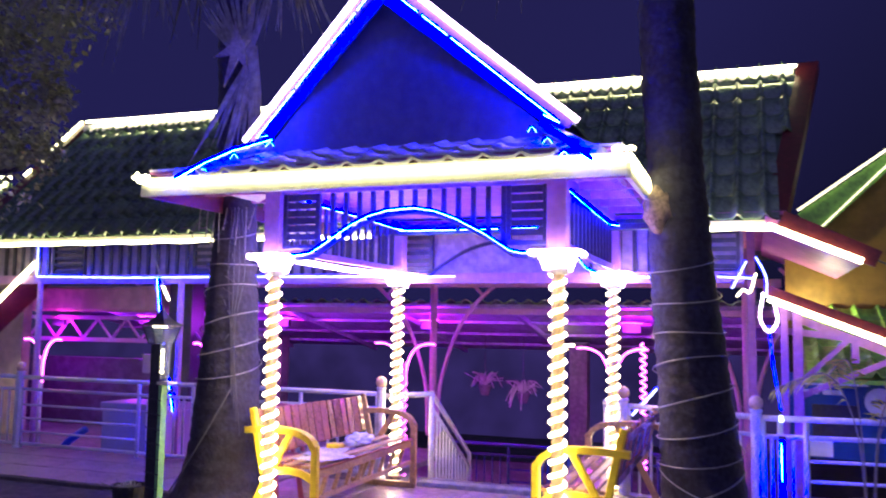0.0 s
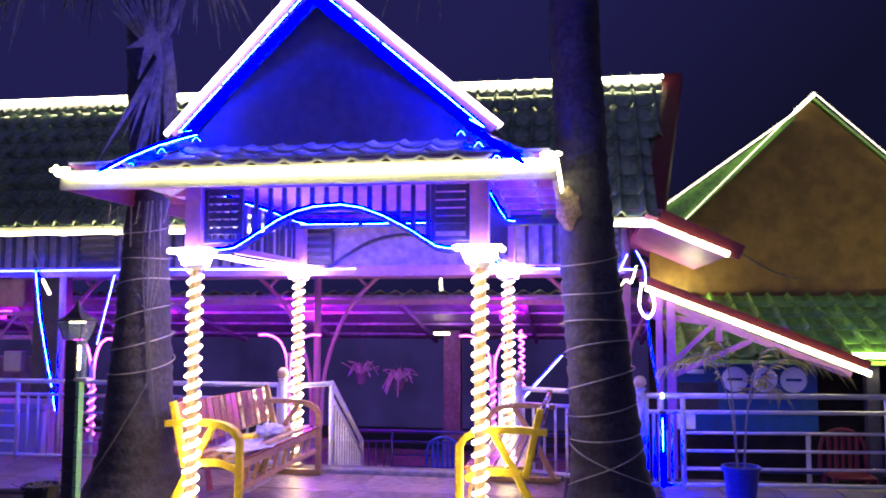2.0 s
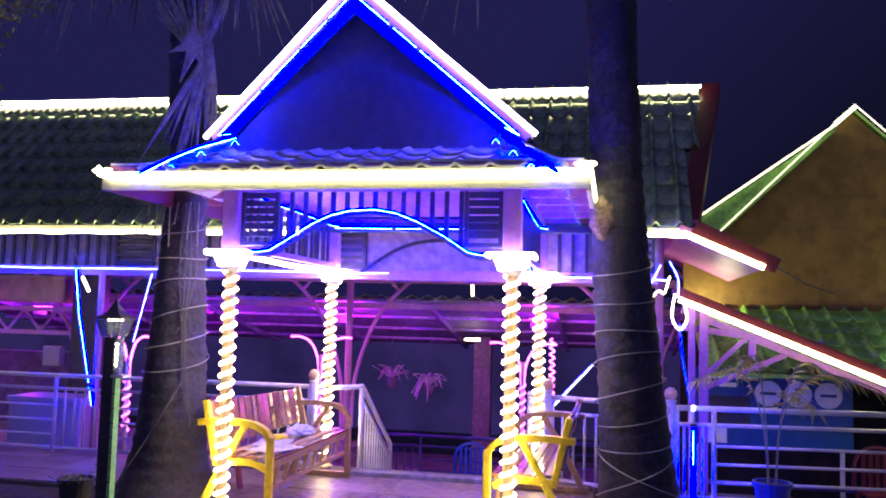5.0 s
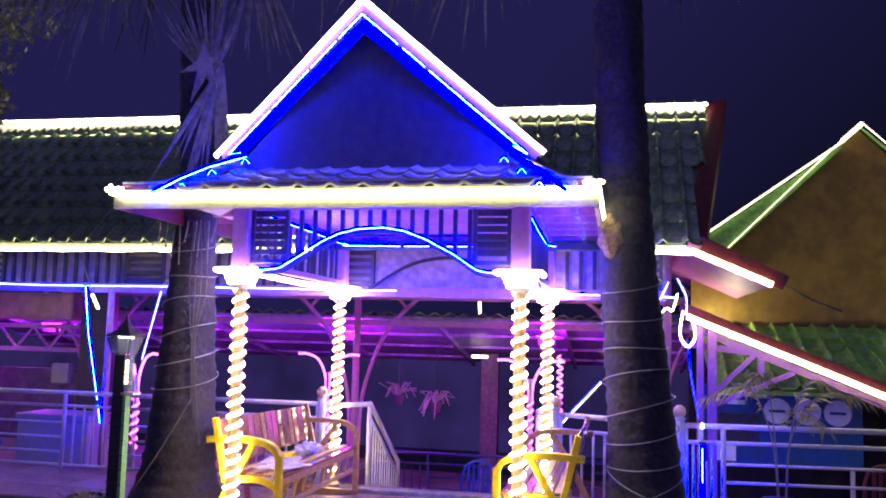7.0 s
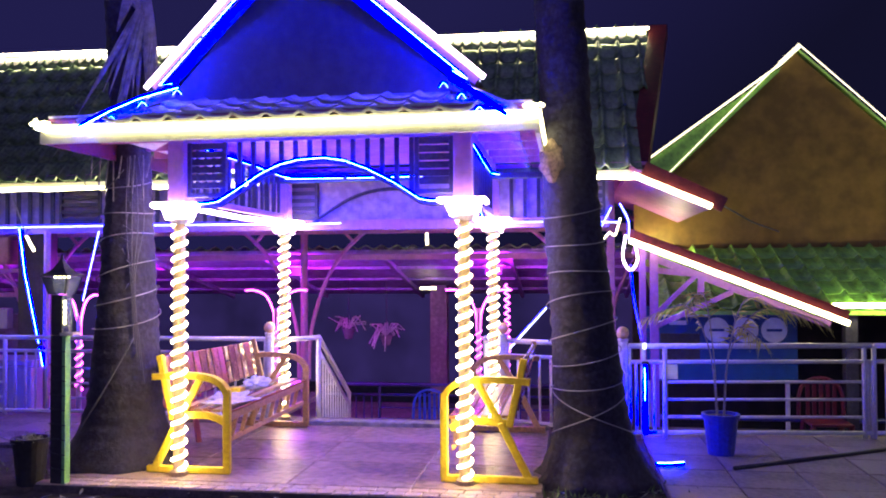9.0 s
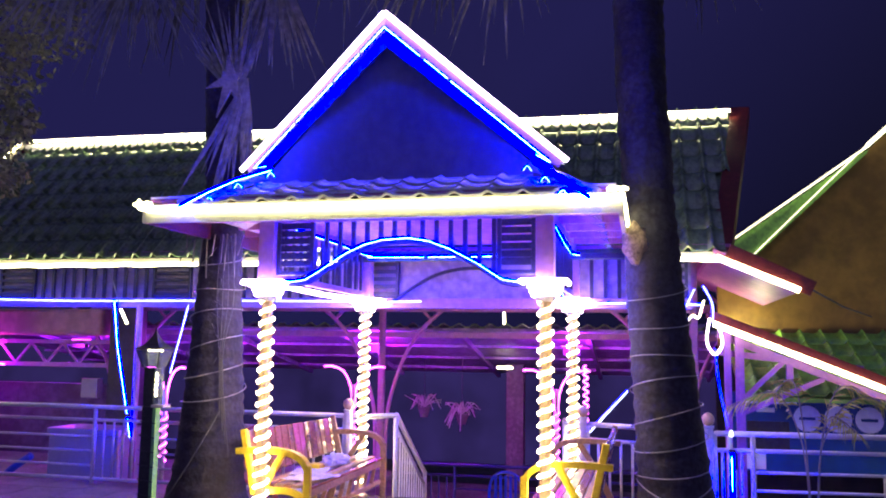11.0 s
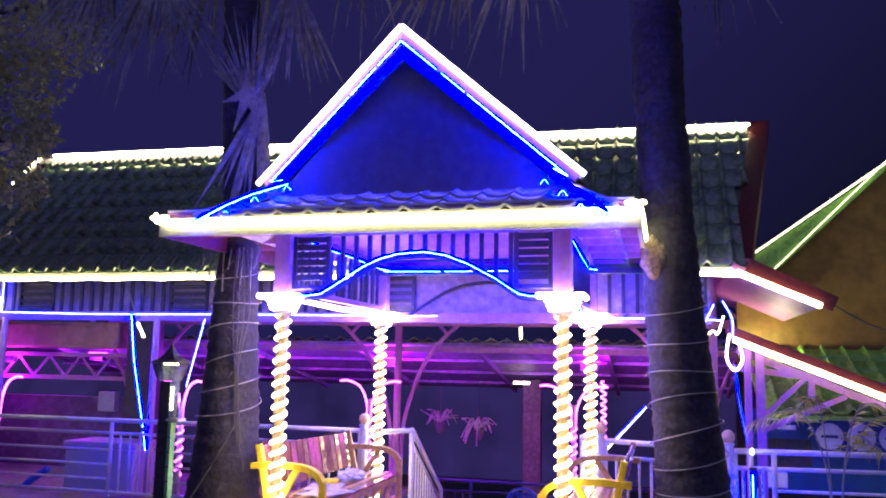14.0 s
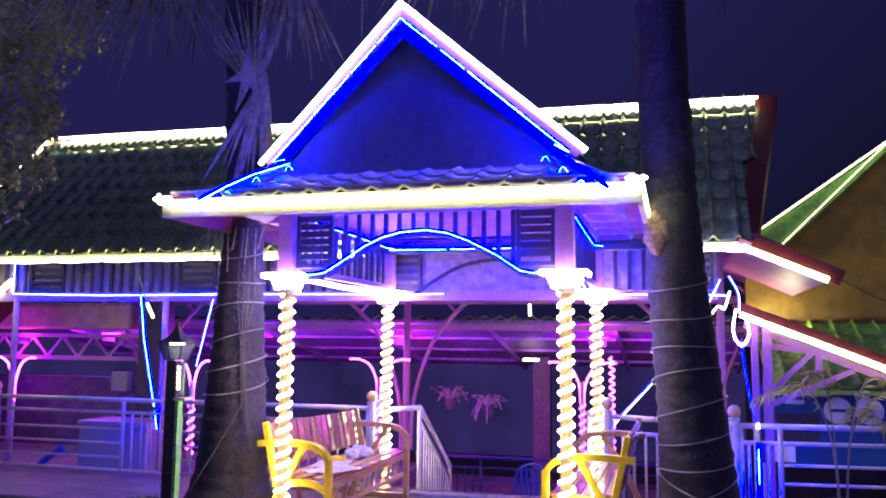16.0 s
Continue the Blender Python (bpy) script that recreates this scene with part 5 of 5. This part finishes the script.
for k, (a, reach, hgt) in enumerate(((0.15, 0.40, 0.96), (2.95, 0.46, 0.90), (-1.0, 0.34, 0.74), (0.0, 0.62, 0.88), (2.2, 0.30, 1.0))):
    c = V((3.02 + 0.03 * math.cos(a), 1.22 + 0.03 * math.sin(a), 0.30))
    mid = curve_pts([c, c + V((0.05 * math.cos(a), 0.05 * math.sin(a), hgt * 0.6)), c + V((reach * 0.5 * math.cos(a), reach * 0.5 * math.sin(a), hgt)), c + V((reach * 1.25 * math.cos(a), reach * 1.1 * math.sin(a), hgt * 0.88))], 12)
    st_ = part("stem", tubes([mid], 0.0055, 6), STEM, p2, smooth=True)
    bm = bmesh.new()
    for i, p in enumerate(mid[17:]):
        d = (mid[min(i + 18, len(mid) - 1)] - mid[i + 16]).normalized()
        sd = d.cross(V((0, 0, 1))).normalized()
        for s in (-1, 1):
            L = rng.uniform(0.17, 0.27) * (1 - 0.5 * i / 20)
            tip = p + (d * 0.6 + sd * s * 0.8).normalized() * L + V((0, 0, rng.uniform(-0.13, -0.03)))
            w = d * 0.0085
            m2 = p.lerp(tip, 0.4) + V((0, 0, 0.015))
            vs = [bm.verts.new(q) for q in (p, m2 + w, tip, m2 - w)]
            bm.faces.new(vs)
    part("leaf_blade", bm, LEAF_Y, st_, "yellow-green leaflets")

# ground spot and black rod
sp = thing("ground_spot", (2.55, 0.76, -0.014), "small blue light bar lying on the paving", "light bar")
part("body", boxes(((2.45, 0.74, -0.012), (2.67, 0.80, 0.02)), bevel=0.006), BLACK_M, sp)
part("lens", tubes([curve_pts([(2.455, 0.72, 0.022), (2.55, 0.71, 0.026), (2.665, 0.74, 0.03)])], 0.012), LED_SPOT, sp, "glowing blue strip", smooth=True)
part("lit_core", tubes([curve_pts([(2.46, 0.708, 0.028), (2.55, 0.698, 0.032), (2.66, 0.728, 0.036)])], 0.007), LED_CORE, sp, "bright pale blue core", smooth=True)
fs = thing("fence_spot", (2.46, 1.72, 0), "slim blue spot tube fixed to the railing", "light tube")
part("tube", tubes([[(2.47, 1.745, 0.05), (2.47, 1.74, 0.66)]], 0.014, 8), LED_SPOT, fs, "glowing blue tube", smooth=True)
part("lit_core", tubes([[(2.465, 1.728, 0.34), (2.465, 1.725, 0.64)]], 0.006, 6), LED_CORE, fs, "bright pale blue core", smooth=True)
part("lamp_head", lathe(bmesh.new(), 2.465, 1.735, [(0.008, 0.80), (0.018, 0.812), (0.014, 0.84), (0.004, 0.855)], 8), LED_CORE, fs, "small bright blue lamp head", smooth=True)
part("clip", boxes(((2.44, 1.73, 0.66), (2.50, 1.77, 0.69))), BLACK_M, fs)
solo("metal_rod", tubes([[(3.02, 0.67, 0.012), (4.45, 1.55, 0.012)]], 0.017, 8), BLACK_M, "black metal rod lying on the paving", "rod", smooth=True, at=(3.0, 0.67, 0))

# ---- pink forked lights ----
def forked_light(x, y, z0, label="pink rope light wound up a pole and forking at the top", wound=True, reach=1.0):
    t = thing("forked_light", (x, y, z0), label, "light pole", "forked pink lights")
    part("pole", tubes([[(x, y, z0), (x, y, 1.0)]], 0.03, 8), PAINT_W, t, smooth=True)
    if wound:
        ropes([helix(x, y, z0 + 0.3, 0.72, 0.036, 0.10, 10)], 0.010, LED_PINK, t, "wound pink rope light")
    for s in (-1, 1):
        part("arm", tubes([curve_pts([(x + s * 0.02, y, 0.70), (x + s * 0.04 * reach, y, 0.95), (x + s * 0.14 * reach, y, 1.16), (x + s * 0.30 * reach, y, 1.24), (x + s * 0.44 * reach, y, 1.24)], 6)], 0.013), LED_PINK, t, "curved glowing arm", smooth=True)


forked_light(-2.18, 5.2, LOW)
forked_light(0.62, 5.2, LOW)
forked_light(-3.74, 3.0, -0.14, reach=0.55)
forked_light(-6.3, 3.0, -0.14, wound=False, reach=0.7)
bm = tubes([helix(1.0, 5.2, -0.2, 1.32, 0.03, 0.09, 10)], 0.011, 5)
solo("wound_light", bm, LED_PINK, "pink rope light wound on a thin rod", "rope light", smooth=True)

# ---- things in the lower court ----
def plastic_chair(x, y, z, m, label, turn=0):
    t = thing("plastic_chair", (x, y, z), label, "chair")
    parts = []
    parts.append(part("seat", boxes(((x - 0.2, y - 0.2, z + 0.40), (x + 0.2, y + 0.2, z + 0.43)), bevel=0.01), m, t))
    bm = bmesh.new()
    pts = [(x + 0.22 * math.sin(a), y + 0.2 + 0.03 * math.cos(a), z + 0.43 + 0.40 * max(0, math.cos(a)) ** 0.45) for a in [-1.57 + k * 3.14 / 12 for k in range(13)]]
    tube(bm, pts, 0.02, 6)
    for k in range(5):
        xx = x - 0.13 + k * 0.065
        box(bm, (xx - 0.018, y + 0.19, z + 0.43), (xx + 0.018, y + 0.205, z + 0.79))
    part("backrest", bm, m, t)
    for a in (-1, 1):
        for b in (-1, 1):
            part("leg", bars([((x + a * 0.18, y + b * 0.17, z + 0.40), (x + a * 0.22, y + b * 0.21, z))], 0.04, 0.04), m, t)
    return t


plastic_chair(-0.02, 4.85, LOW, BLUE_PL, "blue plastic chair on the lower landing")
plastic_chair(4.35, 3.0, LOW + 0.45, RED_PL, "red plastic chair in the lower court")
solo("chair_plinth", boxes(((3.9, 2.72, LOW - 0.03), (5.2, 3.35, LOW + 0.45))), UNLIT, "added low concrete plinth in the court, near-black for shade", "plinth")
plastic_chair(-1.66, 0.95, -0.045, mat("pink_plastic", (0.45, 0.10, 0.16), 0.4, scale=6, vary=0.1), "pink plastic chair behind the bench")
# fallen dry leaves and twigs on the bare earth
lv, lf = [], []
for k in range(900):
    cx, cy, sp_ = rng.choice(((2.0, 0.1, 0.5), (-1.7, 0.2, 0.45), (0.3, -0.6, 1.6), (-1.0, -0.62, 1.3), (1.6, -0.5, 0.7)))
    x, y = cx + rng.gauss(0, sp_), cy + rng.gauss(0, 0.15 if sp_ > 0.6 else 0.22)
    if y > -0.38 and -2.0 < x < 1.62 and y < 2.5:
        continue
    z = -0.04 if y > -0.42 else -0.075
    a = rng.uniform(0, 6.28)
    L, W = rng.uniform(0.02, 0.09), rng.uniform(0.004, 0.014)
    u, w = V((math.cos(a), math.sin(a), rng.uniform(-0.1, 0.3))) * L, V((-math.sin(a), math.cos(a), 0.1)) * W
    p = V((x, y, z + rng.uniform(0.002, 0.015)))
    b = len(lv)
    lv += [p - u, p + w, p + u, p - w]
    lf.append((b, b + 1, b + 2, b + 3))
me = bpy.data.meshes.new("leaf_litter")
me.from_pydata([tuple(v) for v in lv], [], lf)
me.materials.append(FROND)
tagged(new("leaf_litter", me), "dry leaves and twigs scattered on bare earth", "leaf litter", kind="stuff")
# fallen leaf stalk beside the left palm
solo("fallen_stalk", tubes([curve_pts([(-2.02, 0.12, -0.03), (-1.97, 0.36, 0.0), (-1.71, 0.39, -0.01), (-1.42, 0.01, -0.03)], 6)], 0.008, 5), FROND, "dry leaf stalk fallen beside the palm trunk", "stalk", smooth=True)
# small weeds in the soil round the palms
lv, lf = [], []
for k in range(420):
    cx, cy, sp_ = rng.choice(((2.05, -0.12, 0.28), (1.75, -0.18, 0.2), (2.4, 0.15, 0.2), (-1.75, -0.02, 0.25), (-2.35, 0.1, 0.35)))
    p = V((cx + rng.gauss(0, sp_), cy + rng.gauss(0, 0.09), -0.04))
    if p.y < -0.30 or (p.x < 1.62 and p.x > -1.55):
        continue
    a, L, W = rng.uniform(0, 6.28), rng.uniform(0.03, 0.08), rng.uniform(0.004, 0.010)
    u, w = V((math.cos(a), math.sin(a), rng.uniform(0.5, 1.6))) * L * 0.6, V((-math.sin(a), math.cos(a), 0)) * W
    b = len(lv)
    lv += [p, p + u * 0.5 + w, p + u, p + u * 0.5 - w]
    lf.append((b, b + 1, b + 2, b + 3))
me = bpy.data.meshes.new("weeds")
me.from_pydata([tuple(v) for v in lv], [], lf)
me.materials.append(WEED)
tagged(new("weeds", me), "low green weeds in soil round the palm trunks", "weeds", kind="stuff")
# blue banner
bn = thing("banner", (3.4, 3.62, LOW), "blue printed banner with three pale discs", "banner")
part("sheet", boxes(((2.58, 3.62, 0.28), (4.24, 3.64, 1.10)), bevel=0.004), BANNER, bn, "blue vinyl sheet")
for x in (2.66, 4.12):
    part("stand", boxes(((x, 3.645, LOW), (x + 0.04, 3.68, 1.05))), STEEL, bn)
for x in (3.40, 3.70, 4.00):
    bm = bmesh.new()
    bmesh.ops.create_cone(bm, cap_ends=True, segments=28, radius1=0.135, radius2=0.135, depth=0.006, matrix=pose(x, 3.615, 0.84, 90, 0, 0))
    part("print_disc", bm, PRINT_W, bn, "pale printed disc")
for x0, x1, z in ((2.72, 2.92, 0.985), (2.96, 3.30, 0.985), (2.68, 2.86, 0.895), (2.90, 3.08, 0.895)):
    part("print_bar", boxes(((x0, 3.612, z), (x1, 3.619, z + 0.045))), PRINT_W, bn)
for x0, x1, z in ((3.32, 3.48, 0.825), (3.92, 4.08, 0.825)):
    part("print_bar", boxes(((x0, 3.606, z), (x1, 3.6115, z + 0.03))), BANNER, bn)
part("print_panel", boxes(((2.80, 3.610, 0.50), (3.22, 3.619, 0.80))), BLACK_M, bn, "dark printed panel")
part("print_panel", boxes(((2.72, 3.612, 0.30), (2.98, 3.619, 0.46))), PRINT_W, bn, "pale printed panel")
fc = bpy.data.curves.new("figure", "FONT")
fc.body = "5"
fc.size = 0.19
fc.extrude = 0.002
fo = new("figure_tmp", fc)
dg = bpy.context.evaluated_depsgraph_get()
fm = bpy.data.meshes.new_from_object(fo.evaluated_get(dg))
bpy.data.objects.remove(fo)
fm.materials.clear()
fm.materials.append(BANNER)
fig = new("printed_figure", fm)
fig.parent = bn
fig.matrix_local = pose(3.70 - 3.4 - 0.05, 3.607 - 3.62, 0.775 - LOW, 90, 0, 0)
# freezer
fz = thing("chest_freezer", (-4.75, 3.2, -0.14), "white chest freezer behind the railing", "freezer")
part("body", boxes(((-5.25, 2.95, -0.14), (-4.30, 3.5, 0.42)), bevel=0.02), FREEZER, fz)
part("lid", boxes(((-5.27, 2.93, 0.425), (-4.28, 3.52, 0.50)), bevel=0.015), FREEZER, fz)
# added tube that stands in for a blue streak of reflections
solo("blue_pipe", tubes([curve_pts([(-5.75, 2.8, -0.14), (-5.6, 2.8, 0.02), (-5.35, 2.8, 0.18)])], 0.045, 8), BLUE_PL, "added curved blue tube in place of a blue streak of reflections", "pipe", smooth=True)
# hanging baskets
for x, z, low in ((-1.87, 0.50, -0.06), (-1.22, 0.40, -0.26)):
    t = thing("hanging_basket", (x, 7.9, z), "hanging pot with straggling pale plant", "hanging plant", "hanging baskets")
    part("pot", lathe(bmesh.new(), x, 7.9, [(0.06, z - 0.14), (0.11, z + 0.02), (0.12, z + 0.03), (0.01, z + 0.03)], 14), CLAY, t)
    part("hanger", tubes([[(x, 7.9, z + 0.03), (x, 7.9, 1.34)]], 0.006, 4), CABLE, t)
    bm = bmesh.new()
    for k in range(26):
        a = rng.uniform(0, 6.28)
        L = rng.uniform(0.15, 0.34)
        c = V((x, 7.9, z + 0.03))
        pts = curve_pts([c, c + V((0.5 * L * math.cos(a), 0.5 * L * math.sin(a), rng.uniform(0.05, 0.2))), c + V((L * math.cos(a), L * math.sin(a), rng.uniform(low, 0.22)))], 4)
        tube(bm, pts, 0.008, 4)
    part("foliage", bm, PALE_LEAF, t, "straggling pale leaves", kind="stuff")

# ---- tiles and pavers, piece by piece ----
lay_tiles(hroof, (HX0 + 0.02, HEY - 0.02, HEZ + 0.03), (1, 0, 0), up, 43, 8, ROLL_ME, lambda p: not (-1.4 < p.x < 1.62 and p.y < 2.75) and p.x < HX1 - 0.18 + 0.36 * (p.y - HEY) / (HRY - HEY))
sk_up = V((0, TOPY - EY, TOPZ - EZ - 0.125))
lay_tiles(skirt, (-1.4625, EY - 0.045, EZ + 0.105), (1, 0, 0), sk_up, 13, 3, SKIRT_ME, lambda p: abs(p.x) + 0.08 < HX - (p.y - EY) * 0.88, 0.20)
for s in (-1, 1):
    lay_tiles(skirt, (s * (HX + 0.02), 0.3 if s > 0 else 2.1, EZ + 0.135), (0, s, 0), V((-s * (HX - GX), 0, TOPZ - EZ - 0.125)), 8, 1, SKIRT_ME)
lay_tiles(leanto, (2.75, 3.12, 1.09), (1, 0, 0), V((0, 1.58, 0.65)), 21, 5, LIME_ME)
lay_tiles(lwr, (-10.2, 1.98, 1.97), (1, 0, 0), V((0.0, 1.7, 1.5)), 9, 6, ROLL_ME)
lay_tiles(rg, (-6.2, 5.66, 1.80), (1, 0, 0), V((0, 1.0, -0.2)), 43, 1, TILE_ME)


def slab_mesh(name, w, d, h, material):
    bm = bmesh.new()
    box(bm, (-w / 2, -d / 2, -h), (w / 2, d / 2, 0))
    es = [e for e in bm.edges if all(v.co.z > -1e-5 for v in e.verts)]
    bmesh.ops.bevel(bm, geom=es, offset=0.006, segments=1, affect="EDGES")
    return finish(name, bm, material)


CT = slab_mesh("floor_slab", 0.896, 0.737, 0.03, FLOOR_T)
for i in range(4):
    for j in range(3):
        ob = new("floor_slab", CT)
        ob.parent = floor_ob
        ob.matrix_local = pose(-1.54 + i * 0.90, 0.22 + j * 0.74, random.uniform(-0.001, 0.001), 0, 0, 0)
EDGE = slab_mesh("edging_stone", 0.118, 0.093, 0.03, KERB)
for i in range(29):
    for j in range(2):
        ob = new("edging_stone", EDGE)
        ob.parent = floor_ob
        ob.matrix_local = pose(-1.93 + i * 0.122 + 0.03 * j, -0.305 + j * 0.097, random.uniform(0, 0.004), random.uniform(-1, 1), random.uniform(-1, 1), random.uniform(-2, 2))
PV = slab_mesh("paver", 0.494, 0.492, 0.03, PAVER)
for i in range(10):
    for j in range(5):
        ob = new("paver", PV)
        ob.parent = pave_ob
        ob.matrix_local = pose(2.71 + i * 0.5, -0.10 + j * 0.5, random.uniform(-0.002, 0.002), random.uniform(-0.3, 0.3), random.uniform(-0.2, 0.2), 0)
for i in range(12):
    for j in range(3):
        ob = new("paver", PV)
        ob.parent = pave_ob
        ob.matrix_local = pose(-2.28 - i * 0.5, 1.17 + j * 0.5, random.uniform(-0.002, 0.002), random.uniform(-0.3, 0.3), random.uniform(-0.2, 0.2), 0)
